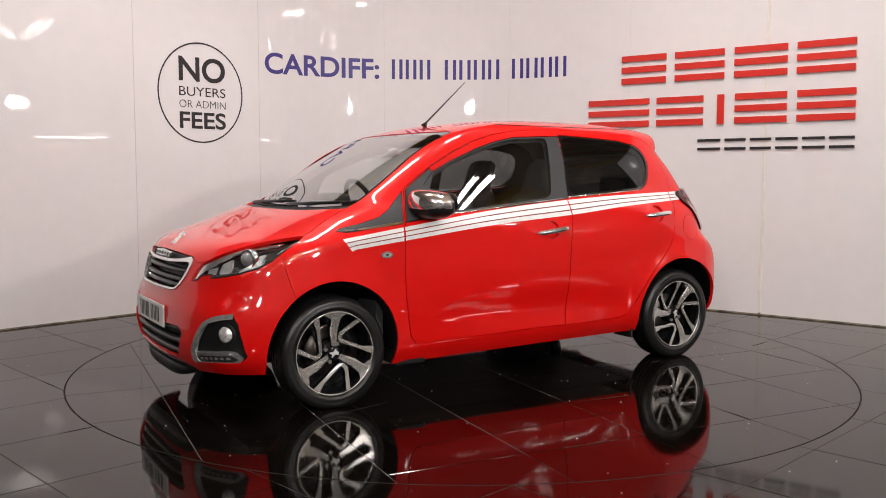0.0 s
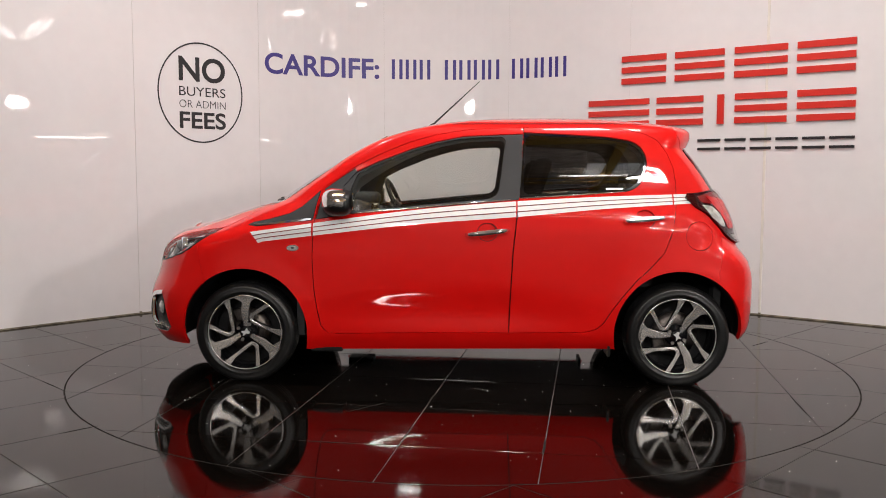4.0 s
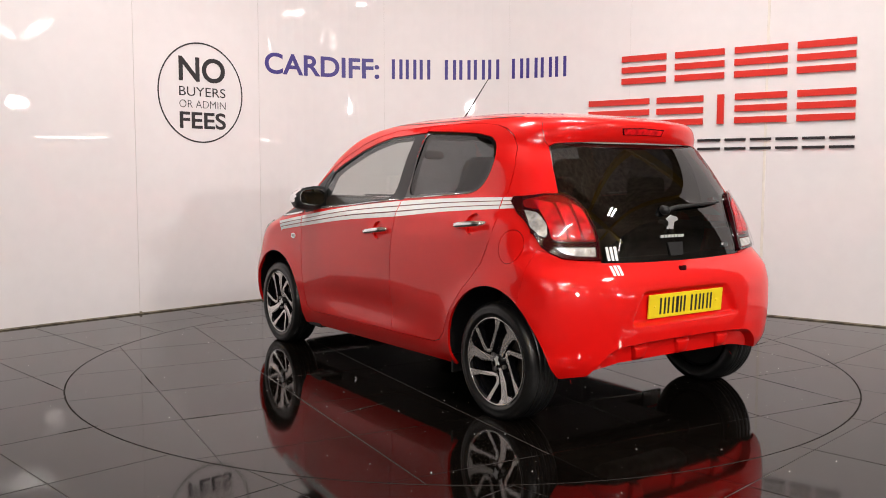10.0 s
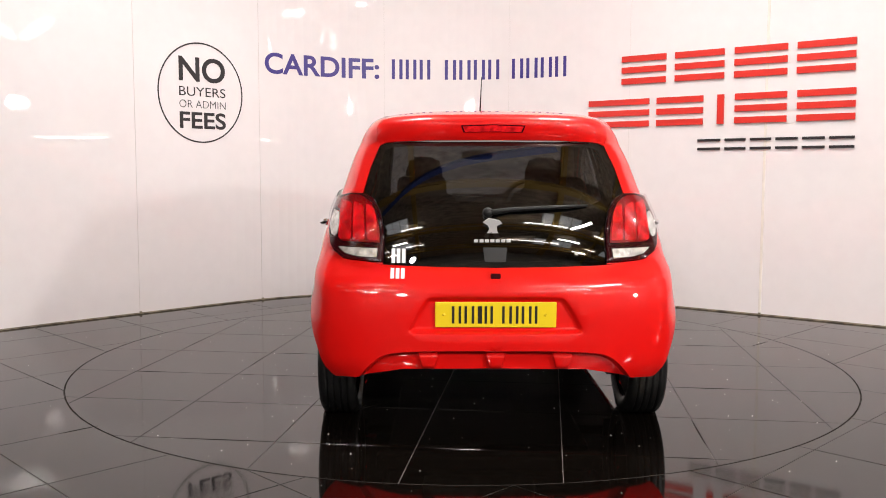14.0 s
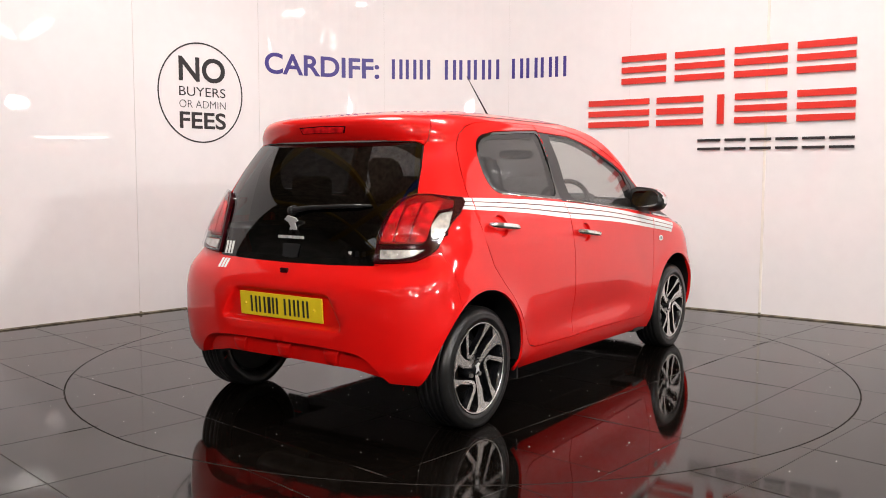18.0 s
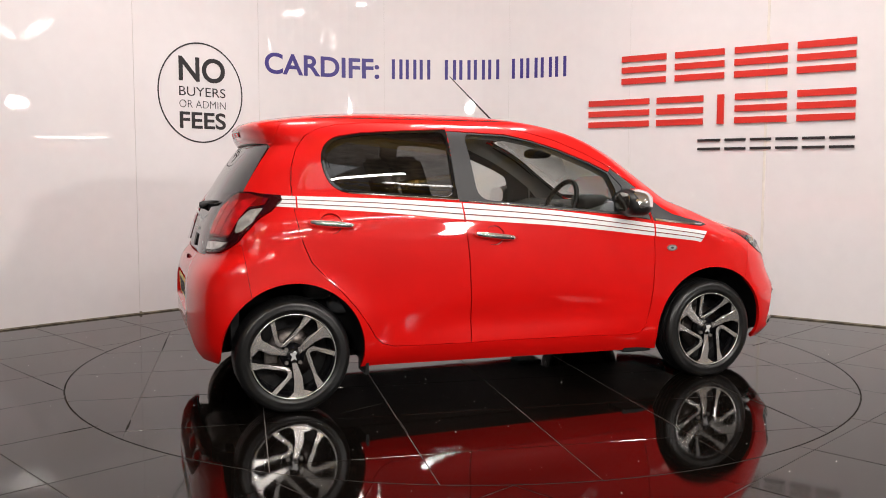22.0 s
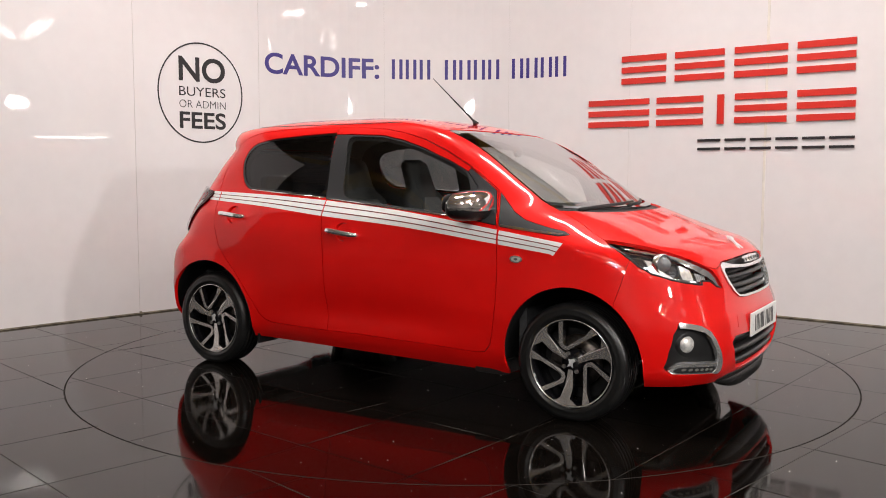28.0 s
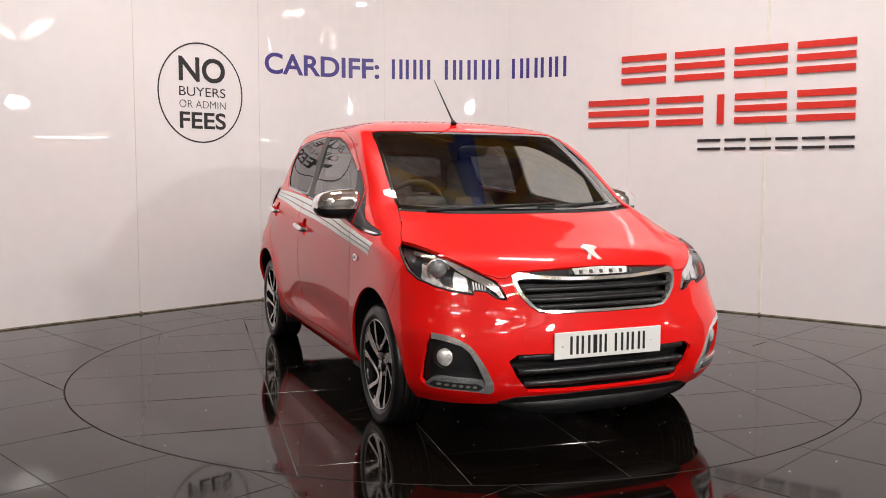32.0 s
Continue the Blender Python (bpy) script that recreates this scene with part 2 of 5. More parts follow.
def tiles(origin, turn, half_gap, pick, parent, inside):
    """Square tiles on a turned grid, cut by the turntable's rim; inside: the turntable's own."""
    c, s = math.cos(radians(turn)), math.sin(radians(turn))
    whole = None
    rim = DISC_R - 0.0042 if inside else DISC_R + 0.0042
    for i in range(-18, 19):
        for j in range(-18, 19):
            u, v = i * TILE_SIDE, j * TILE_SIDE
            h = TILE_SIDE / 2 - half_gap
            cx, cy = origin[0] + c * (u + .3) - s * (v + .3), origin[1] + s * (u + .3) + c * (v + .3)
            if not pick(cx, cy):
                continue
            corners = [(cx + c * a - s * b, cy + s * a + c * b) for a, b in ((-h, -h), (h, -h), (h, h), (-h, h))]
            ds = [math.hypot(*p) for p in corners]
            far, near = max(ds), min(ds)
            if inside and near > rim and math.hypot(cx, cy) > rim + .3 or (not inside and far < rim):
                continue
            cut = (far > rim) if inside else (near < rim or math.hypot(cx, cy) < rim + .35)
            if not cut:
                if whole is None:
                    bm = bmesh.new()
                    box(bm, -h, h, -h, h, -0.012, 0, 0.0012)
                    whole = mesh_of("tile", bm, TILE)
                ob = new("tile", whole)
                ob.parent = parent
                ob.matrix_basis = pose(cx, cy, 0, 0, 0, turn)
                continue

            def keep(x, y):
                a, b = c * (x - cx) + s * (y - cy), -s * (x - cx) + c * (y - cy)
                return abs(a) < h and abs(b) < h and (math.hypot(x, y) < rim) == inside
            vs, fs = outline_faces([corners, circle(rim)], keep)
            if fs:
                me = mesh_of("tile", slab(vs, fs, 0.0, 0.012), TILE)
                ob = new("tile", me)
                ob.parent = parent


floor = new("floor")
tagged(floor, "showroom floor of polished black tiles with thin worn joints", "floor", kind="structure")
_bm = bmesh.new()
_vs, _fs = outline_faces([[(-14, -14), (14, -14), (14, 8), (-14, 8)], circle(DISC_R + 0.004)], lambda x, y: math.hypot(x, y) > DISC_R)
part("floor_bed", slab(_vs, _fs, -0.002, 0.05), GROUT_PALE, floor)

turntable = thing("turntable", "round vehicle turntable tiled in polished black, flush with the floor", "turntable")
_bm = bmesh.new()
lathe(_bm, [(0.001, -0.002), (DISC_R - 0.001, -0.002), (DISC_R - 0.001, -0.05), (0.001, -0.05)], 128, lambda r, h, a: (r * math.cos(a), r * math.sin(a), h))
part("disc_bed", _bm, GROUT_PALE, turntable)
_bm = bmesh.new()
lathe(_bm, [(DISC_R - 0.0041, -0.004), (DISC_R - 0.0041, -0.0006), (DISC_R - 0.0006, -0.0006), (DISC_R - 0.0006, -0.004)], 160, lambda r, h, a: (r * math.cos(a), r * math.sin(a), h), closed=True)
part("steel_rim", _bm, GROUT, turntable)
_bm = bmesh.new()
lathe(_bm, [(DISC_R + 0.0012, -0.006), (DISC_R + 0.0012, -0.0006), (DISC_R + 0.0041, -0.0006), (DISC_R + 0.0041, -0.006)], 160, lambda r, h, a: (r * math.cos(a), r * math.sin(a), h), closed=True)
part("rim_seal", _bm, GROUT, floor)
# ---- the hatchback's skin: one plan contour for every height ----
def curve(pairs):
    """A smooth function through (z, value) pairs."""
    zs = np.array([p[0] for p in pairs], float)
    vs = np.array([p[1] for p in pairs], float)
    d = np.diff(vs) / np.diff(zs)
    m = np.zeros(len(zs))
    m[0], m[-1] = d[0], d[-1]
    for i in range(1, len(zs) - 1):
        m[i] = 0 if d[i - 1] * d[i] <= 0 else 2 * d[i - 1] * d[i] / (d[i - 1] + d[i])

    def f(z):
        z = np.clip(np.asarray(z, float), zs[0], zs[-1])
        i = np.clip(np.searchsorted(zs, z) - 1, 0, len(zs) - 2)
        h = zs[i + 1] - zs[i]
        t = (z - zs[i]) / h
        return ((1 + 2 * t) * (1 - t) ** 2 * vs[i] + t * (1 - t) ** 2 * h * m[i]
                + t * t * (3 - 2 * t) * vs[i + 1] + t * t * (t - 1) * h * m[i + 1])
    return f


ZLOW, ZTOP = 0.19, 1.466
nose = curve([(.19, 1.785), (.25, 1.823), (.35, 1.845), (.45, 1.838), (.55, 1.815), (.65, 1.79), (.72, 1.765), (.76, 1.735),
              (.795, 1.68), (.83, 1.56), (.876, 1.41), (.913, 1.30), (.95, 1.18), (.985, 1.07), (1.062, .945), (1.16, .79),
              (1.255, .635), (1.334, .468), (1.387, .301), (1.42, .17), (1.445, .0), (1.458, -.18), (1.466, -.45)])
tail = curve([(.19, -1.56), (.25, -1.615), (.32, -1.632), (.45, -1.638), (.56, -1.635), (.65, -1.615), (.70, -1.585), (.735, -1.562),
              (.80, -1.545), (.906, -1.516), (1.04, -1.455), (1.157, -1.385), (1.25, -1.318), (1.285, -1.300), (1.30, -1.315), (1.33, -1.328), (1.36, -1.335),
              (1.385, -1.325), (1.40, -1.28), (1.418, -1.18), (1.44, -1.0), (1.458, -.72), (1.466, -.46)])
girth = curve([(.19, .745), (.25, .783), (.35, .80), (.5, .812), (.65, .812), (.8, .806), (.9, .786), (.95, .764), (1.0, .740), (1.05, .720),
               (1.13, .696), (1.2, .676), (1.3, .636), (1.353, .608), (1.385, .580), (1.41, .535), (1.435, .45), (1.452, .34), (1.462, .19), (1.466, .01)])
nose_len = curve([(.19, .50), (.5, .50), (.75, .56), (.83, .62), (.9, .60), (.985, .43), (1.1, .32), (1.25, .20), (1.36, .15), (1.42, .22), (1.466, .30)])
nose_pow = curve([(.19, 2.9), (.45, 2.85), (.6, 2.5), (.75, 2.5), (.85, 2.8), (.985, 3.4), (1.2, 3.5), (1.38, 3.4), (1.466, 2.4)])
tail_len = curve([(.19, .38), (.35, .36), (.7, .36), (.8, .40), (1.1, .40), (1.3, .42), (1.40, .42), (1.466, .25)])
tail_pow = curve([(.19, 3.2), (.32, 4.0), (.65, 4.2), (.8, 3.6), (1.3, 3.5), (1.39, 3.2), (1.466, 2.2)])
AXLE, HUB_Z, ARCH = 1.17, 0.277, 0.342
WHEEL_Z = 0.267


taper = curve([(.19, .0), (.70, .0), (.78, .02), (.95, .042), (1.03, .038), (1.1, .045), (1.2, .055), (1.30, .08), (1.38, .11), (1.466, .11)])


def slim(x, z):
    """The share of the full width that the body keeps towards the tail."""
    return 1 - taper(z) * np.clip((-x - 0.7) / 0.7, 0, 1.3) ** 2


def ends(z):
    """Lengths of the rounded front and rear ends, shortened where the roof closes."""
    lf, lr = nose_len(z), tail_len(z)
    k = np.minimum(1, (nose(z) - tail(z)) * 0.96 / (lf + lr))
    return lf * k, lr * k


def swell(x, z):
    """How far the side stands out beyond its plain contour."""
    d = 0
    for ax in (-AXLE, AXLE):
        r = np.hypot(x - ax, z - HUB_Z)
        d = d + (0.016 if ax < 0 else 0.009) * np.exp(-((r - 0.345) / 0.055) ** 2) * (z < 0.9)
    d = d - 0.020 * np.exp(-((z - 0.40) / 0.09) ** 2) * np.exp(-((x - 0.02) / 0.52) ** 4)
    d = d + 0.006 * np.exp(-((z - 0.285) / 0.035) ** 2) * np.exp(-(x / 0.75) ** 6)
    d = d + 0.007 * np.exp(-((z - (0.90 - 0.075 * x)) / 0.05) ** 2) * np.exp(-(x / 1.1) ** 6)
    return d


def skin(s, z):
    """The point at s round the left half (0 nose, 1 to 2 side, 3 tail) at height z."""
    s, z = np.broadcast_arrays(np.asarray(s, float), np.asarray(z, float))
    xf, xr, w, nf, nr = nose(z), tail(z), girth(z), nose_pow(z), tail_pow(z)
    lf, lr = ends(z)
    a = np.clip(s, 0, 1) * np.pi / 2
    c, t = np.cos(a), np.sin(a)
    r = 1 / (np.abs(c) ** nf + np.abs(t) ** nf) ** (1 / nf)
    b = np.clip(3 - s, 0, 1) * np.pi / 2
    cb, tb = np.cos(b), np.sin(b)
    rb = 1 / (np.abs(cb) ** nr + np.abs(tb) ** nr) ** (1 / nr)
    k = np.clip(s - 1, 0, 1)
    x = np.where(s < 1, xf - lf + lf * r * c, np.where(s > 2, xr + lr - lr * rb * cb, (xf - lf) * (1 - k) + (xr + lr) * k))
    y = np.where(s < 1, w * r * t, np.where(s > 2, w * rb * tb, w))
    return np.stack([x, y * slim(x, z) + swell(x, z) * np.clip(y / w, 0, 1) ** 6, z], -1)


def on_side(x, z):
    """s of the point of the left side at x and height z."""
    xf, xr, w, nf, nr = nose(z), tail(z), girth(z), nose_pow(z), tail_pow(z)
    lf, lr = ends(z)
    if x > xf - lf:
        u = min((x - (xf - lf)) / lf, 1.0)
        return math.atan2((1 - u ** nf) ** (1 / nf), u) / (math.pi / 2)
    if x < xr + lr:
        u = min((xr + lr - x) / lr, 1.0)
        return 3 - math.atan2((1 - u ** nr) ** (1 / nr), u) / (math.pi / 2)
    return 1 + (xf - lf - x) / (xf - lf - xr - lr)


def on_end(y, z, rear=False):
    """s of the point of the front or rear at y and height z."""
    n = float(tail_pow(z) if rear else nose_pow(z))
    v = min(y / float(girth(z)), 1.0)
    for _ in range(8 if rear else 0):
        x = float(tail(z) + ends(z)[1] * (1 - (1 - min(v, 1.0) ** n) ** (1 / n)))
        v = min(y / float(girth(z) * slim(x, z)), 1.0)
    s = math.atan2(v, (1 - v ** n) ** (1 / n)) / (math.pi / 2)
    return 3 - s if rear else s


LEVELS = np.linspace(ZLOW, ZTOP, 900)
_p = np.stack([nose(LEVELS), LEVELS], -1)
_q = np.stack([girth(LEVELS), LEVELS], -1)
CLIMB = np.concatenate([[0], np.cumsum(np.hypot(*np.diff(_p, axis=0).T) * 0.5 + np.hypot(*np.diff(_q, axis=0).T) * 0.5)])


def climb(z):
    return np.interp(z, LEVELS, CLIMB)


def height(c):
    return np.interp(c, CLIMB, LEVELS)
# ---- the hatchback ----
CAR_OFF = (0.015, 0.123)
SIDE, FRONT, REAR = "side", "front", "rear"


def spot(p):
    """(s, climb) of a key point: (side, x, z), (front, y, z) or (rear, y, z)."""
    kind, a, z = p
    s = on_side(a, z) if kind == SIDE else on_end(a, z, kind == REAR)
    return (s, float(climb(z)))


def trail(points, closed=True, step=0.022):
    """Key points joined by straight steps in their own view."""
    out = []
    pairs = list(zip(points, points[1:] + points[:1])) if closed else list(zip(points, points[1:]))
    for p, q in pairs:
        a, b = spot(p), spot(q)
        A, B = skin(a[0], height(a[1])), skin(b[0], height(b[1]))
        n = max(1, int(np.linalg.norm(A - B) / step))
        for k in range(n):
            t = k / n
            if p[0] == q[0]:
                out.append(spot((p[0], p[1] * (1 - t) + q[1] * t, p[2] * (1 - t) + q[2] * t)))
            else:
                out.append((a[0] * (1 - t) + b[0] * t, a[1] * (1 - t) + b[1] * t))
    return out if closed else out + [spot(points[-1])]


def rounded(points, r=0.25, n=4, more=(0, -1, 0)):
    """Key points of one view with their corners cut round by a share r of the shorter side; a span of corners may have a share of its own."""
    out = []
    m = len(points)
    for i, (k, a, z) in enumerate(points):
        p, q = points[i - 1], points[(i + 1) % m]
        l0, l1 = math.hypot(p[1] - a, p[2] - z), math.hypot(q[1] - a, q[2] - z)
        d = (more[2] if more[0] <= i <= more[1] else r) * min(l0, l1)
        s = (a + (p[1] - a) * d / l0, z + (p[2] - z) * d / l0)
        e = (a + (q[1] - a) * d / l1, z + (q[2] - z) * d / l1)
        for j in range(n + 1):
            t = j / n
            out.append((k, (1 - t) ** 2 * s[0] + 2 * t * (1 - t) * a + t * t * e[0], (1 - t) ** 2 * s[1] + 2 * t * (1 - t) * z + t * t * e[1]))
    return out


def keyed(kind, *pts):
    return [(kind, a, z) for a, z in pts]


def arch(ax, r, a0, a1, n=24):
    return [(SIDE, ax + r * math.cos(radians(a0 + (a1 - a0) * k / n)), HUB_Z + r * math.sin(radians(a0 + (a1 - a0) * k / n))) for k in range(n + 1)]


def within(poly, x, y):
    c = False
    j = len(poly) - 1
    for i in range(len(poly)):
        xi, yi = poly[i]
        xj, yj = poly[j]
        if (yi > y) != (yj > y) and x < (xj - xi) * (y - yi) / (yj - yi) + xi:
            c = not c
        j = i
    return c


LOW = math.degrees(math.asin((HUB_Z - ZLOW + 0.004) / ARCH))
DOOR_MID = keyed(SIDE, (-.346, 1.389), (-.336, 1.2), (-.320, 1.01), (-.303, .87), (-.287, .725), (-.275, .5), (-.267, .31), (-.267, .278))
FRONT_DOOR = DOOR_MID + keyed(SIDE, (-.1, .280), (.4, .272), (.66, .264), (.72, .272), (.752, .31), (.77, .40), (.787, .52), (.794, .67), (.790, .80), (.782, .885), (.767, .97),
                              (.746, 1.056), (.65, 1.123), (.557, 1.180), (.42, 1.249), (.268, 1.311), (.13, 1.349), (-.026, 1.375), (-.18, 1.385))
REAR_DOOR = DOOR_MID[::-1] + keyed(SIDE, (-.624, 1.391), (-.78, 1.386), (-.92, 1.374), (-1.01, 1.352), (-1.075, 1.316), (-1.122, 1.25), (-1.152, 1.165), (-1.160, 1.08), (-1.158, 1.0), (-1.146, .91), (-1.124, .81), (-1.086, .715),
                                   (-1.01, .632), (-.94, .567), (-.87, .485), (-.815, .408), (-.775, .34), (-.735, .303), (-.68, .287), (-.6, .284))
FRONT_PANE = rounded(keyed(SIDE, (-.250, 1.338), (-.02, 1.328), (.12, 1.301), (.262, 1.259), (.45, 1.187), (.556, 1.134), (.590, 1.055), (.612, .932), (.264, .960), (-.205, 1.006)), .18)
FRONT_FRAME = rounded(keyed(SIDE, (-.336, 1.20), (-.344, 1.352), (-.02, 1.338), (.13, 1.308), (.268, 1.266), (.45, 1.196), (.562, 1.143), (.630, 1.07), (.655, .912), (.264, .944), (-.3183, .996), (-.320, 1.01)), .03)
REAR_PANE = rounded(keyed(SIDE, (-.356, 1.346), (-.57, 1.336), (-.80, 1.321), (-.925, 1.298), (-.972, 1.262), (-.993, 1.205), (-.978, 1.13), (-.945, 1.08), (-.90, 1.055), (-.6, 1.034), (-.340, 1.018)), .2, 4, (3, 8, .48))
REAR_FRAME = rounded(keyed(SIDE, (-.336, 1.20), (-.3445, 1.360), (-.57, 1.349), (-.80, 1.334), (-.937, 1.310), (-.987, 1.271), (-1.009, 1.207), (-.993, 1.122), (-.957, 1.068), (-.906, 1.042), (-.6, 1.021), (-.3195, 1.005), (-.320, 1.01)), .03, 4, (4, 9, .48))
SAIL = keyed(SIDE, (.562, 1.143), (.575, 1.160), (.65, 1.112), (.735, 1.052), (.758, .97), (.774, .889), (.655, .908), (.632, 1.0))
FENDER_TRIM = rounded(keyed(SIDE, (.757, 1.046), (.80, 1.004), (.855, .955), (.92, .918), (1.03, .888), (1.12, .870), (1.150, .855), (1.10, .848), (.96, .865), (.790, .883), (.776, .965)), .15)
SCREEN = keyed(FRONT, (0, .960), (.23, .960), (.45, .964), (.632, .975), (.622, 1.06), (.607, 1.154), (.588, 1.25), (.568, 1.33), (.548, 1.358), (.50, 1.366), (.3, 1.369), (0, 1.370))
SCREEN_PANE = keyed(FRONT, (0, .972), (.23, .972), (.45, .977), (.614, .988), (.606, 1.07), (.592, 1.155), (.572, 1.25), (.553, 1.318), (.530, 1.342), (.47, 1.350), (.3, 1.354), (0, 1.355))
COWL = keyed(FRONT, (0, .944), (.23, .944), (.45, .948), (.645, .960), (.632, .975), (.45, .964), (.23, .960), (0, .960))
LAMP_TOP = keyed(FRONT, (.721, .836), (.692, .828), (.657, .812), (.618, .786), (.564, .754))
BONNET = keyed(FRONT, (0, .944), (.23, .944), (.45, .948), (.645, .960), (.662, .925), (.678, .896), (.705, .862)) + LAMP_TOP + \
    keyed(FRONT, (.507, .722), (.467, .707), (.43, .703), (.395, .718), (.37, .731), (.2, .739), (0, .744))
HEADLAMP = LAMP_TOP + keyed(FRONT, (.507, .719), (.467, .698), (.448, .668), (.431, .632), (.431, .620), (.45, .619), (.471, .626), (.502, .649), (.551, .656), (.556, .639), (.587, .643), (.64, .652), (.687, .667), (.734, .691), (.756, .726), (.759, .773), (.743, .814))
GRILLE = keyed(FRONT, (0, .744), (.2, .739), (.37, .731), (.399, .720), (.402, .690), (.380, .635), (.344, .594), (.306, .568), (.25, .560), (0, .557))
GRILLE_HOLE = keyed(FRONT, (0, .686), (.15, .688), (.31, .698), (.368, .700), (.379, .689), (.374, .668), (.355, .632), (.320, .592), (.295, .578), (.25, .5735), (0, .571))
GRILLE_CHROME = keyed(FRONT, (0, .703), (.15, .705), (.28, .714), (.372, .7295), (.399, .720), (.402, .690), (.380, .635), (.344, .594), (.306, .568), (.25, .560), (0, .557))
LOWER_GRILLE = rounded(keyed(FRONT, (-.0, .40), (.412, .403), (.448, .378), (.412, .31), (.356, .243), (.2, .236), (0, .233)), .0, 1)
FOG = keyed(FRONT, (.722, .487), (.742, .439), (.7505, .356), (.749, .289), (.735, .268), (.718, .258), (.644, .254), (.556, .247), (.512, .241), (.498, .254), (.505, .286), (.533, .342), (.565, .399), (.595, .440), (.64, .468), (.681, .481))
FRONT_BUMPER = [(SIDE, 1.435, .757), (SIDE, 1.41, .65)] + arch(AXLE, ARCH - .03, 50, -LOW, 16) + keyed(FRONT, (.6, ZLOW), (.3, ZLOW), (0, ZLOW), (0, .744), (.2, .739), (.37, .731), (.395, .718), (.43, .703), (.467, .707), (.507, .722)) + LAMP_TOP[::-1][:3]
TAIL_LAMP = keyed(REAR, (.708, 1.027), (.64, 1.041), (.575, 1.041), (.532, 1.018), (.503, .965), (.488, .90), (.482, .84), (.486, .747), (.56, .750), (.63, .755), (.667, .761), (.705, .785), (.726, .815), (.735, .88), (.733, .955), (.720, 1.004))
HATCH_GLASS = keyed(REAR, (0, 1.284), (.3, 1.283), (.49, 1.276), (.522, 1.262), (.56, 1.16), (.590, 1.041), (.535, 1.018), (.505, .965), (.488, .90), (.482, .84), (.487, .748), (.487, .738), (.25, .730), (0, .727))
SPOILER = keyed(REAR, (0, 1.284), (.3, 1.283), (.49, 1.276), (.522, 1.262), (.535, 1.30), (.535, 1.345), (.515, 1.382), (.47, 1.396), (.3, 1.404), (0, 1.408))
REAR_BUMPER = keyed(REAR, (0, .727), (.25, .730), (.487, .738), (.56, .750), (.63, .755), (.667, .761), (.705, .785)) + [(SIDE, -1.40, .80), (SIDE, -1.385, .68)] + arch(-AXLE, ARCH - .03, 128, 180 + LOW, 16) + \
    keyed(REAR, (.6, ZLOW), (.3, ZLOW), (0, ZLOW))


def evenly(pts, step=.015):
    """Points at even steps along a broken line, its corners eased."""
    p = np.array(pts, float)
    for _ in range(2):
        p = np.concatenate([p[:1]] + [np.array([a * .75 + b * .25, a * .25 + b * .75]) for a, b in zip(p, p[1:])] + [p[-1:]])
    run = np.concatenate([[0], np.cumsum(np.hypot(*np.diff(p, axis=0).T))])
    t = np.linspace(0, run[-1], max(2, int(run[-1] / step)))
    return [(float(a), float(b)) for a, b in zip(np.interp(t, run, p[:, 0]), np.interp(t, run, p[:, 1]))]


VALANCE_LINE = evenly([(0, .376), (.216, .377), (.426, .369), (.492, .353), (.548, .305), (.583, .258), (.60, .235)])
NICHE_LINE = evenly([(0, .443), (.345, .443), (.382, .452), (.365, .50), (.305, .600), (.275, .612), (0, .612)])
PLATE_NICHE = [(REAR, *q) for q in NICHE_LINE]
VALANCE = [(REAR, *q) for q in VALANCE_LINE] + keyed(REAR, (.60, ZLOW), (.3, ZLOW), (0, ZLOW))
UNDER_GAP = keyed(REAR, (0, .288), (.40, .284), (.52, .262), (.60, .246), (.66, .243)) + [(SIDE, -1.50, .236), (SIDE, -1.50, ZLOW)] + keyed(REAR, (.6, ZLOW), (.3, ZLOW), (0, ZLOW))
FRONT_ARCH = arch(AXLE, ARCH, -LOW, 180 + LOW, 40)
REAR_ARCH = arch(-AXLE, ARCH, -LOW, 180 + LOW, 40)
FUEL = [(SIDE, -1.272 + .072 * math.cos(2 * math.pi * k / 24), .806 + .076 * math.sin(2 * math.pi * k / 24)) for k in range(24)]

CUP_FRONT = [(SIDE, -.149 + .052 * math.cos(2 * math.pi * k / 20), .823 + .047 * math.sin(2 * math.pi * k / 20)) for k in range(20)]
CUP_REAR = [(SIDE, -.985 + .052 * math.cos(2 * math.pi * k / 20), .895 + .047 * math.sin(2 * math.pi * k / 20)) for k in range(20)]
TAIL_SIDE = rounded(keyed(REAR, (.716, .967), (.690, .957), (.682, .905), (.692, .862), (.704, .848), (.722, .856), (.733, .90)), .12)
TAIL_FOOT = rounded(keyed(REAR, (.690, .809), (.507, .806), (.512, .763), (.60, .766), (.651, .777)), .12)
TAIL_RED_IN = rounded(keyed(REAR, (.702, 1.010), (.64, 1.033), (.59, 1.033), (.545, 1.005), (.516, .95), (.500, .89), (.496, .826), (.680, .829), (.672, .93), (.682, .966), (.712, .976)), .14)
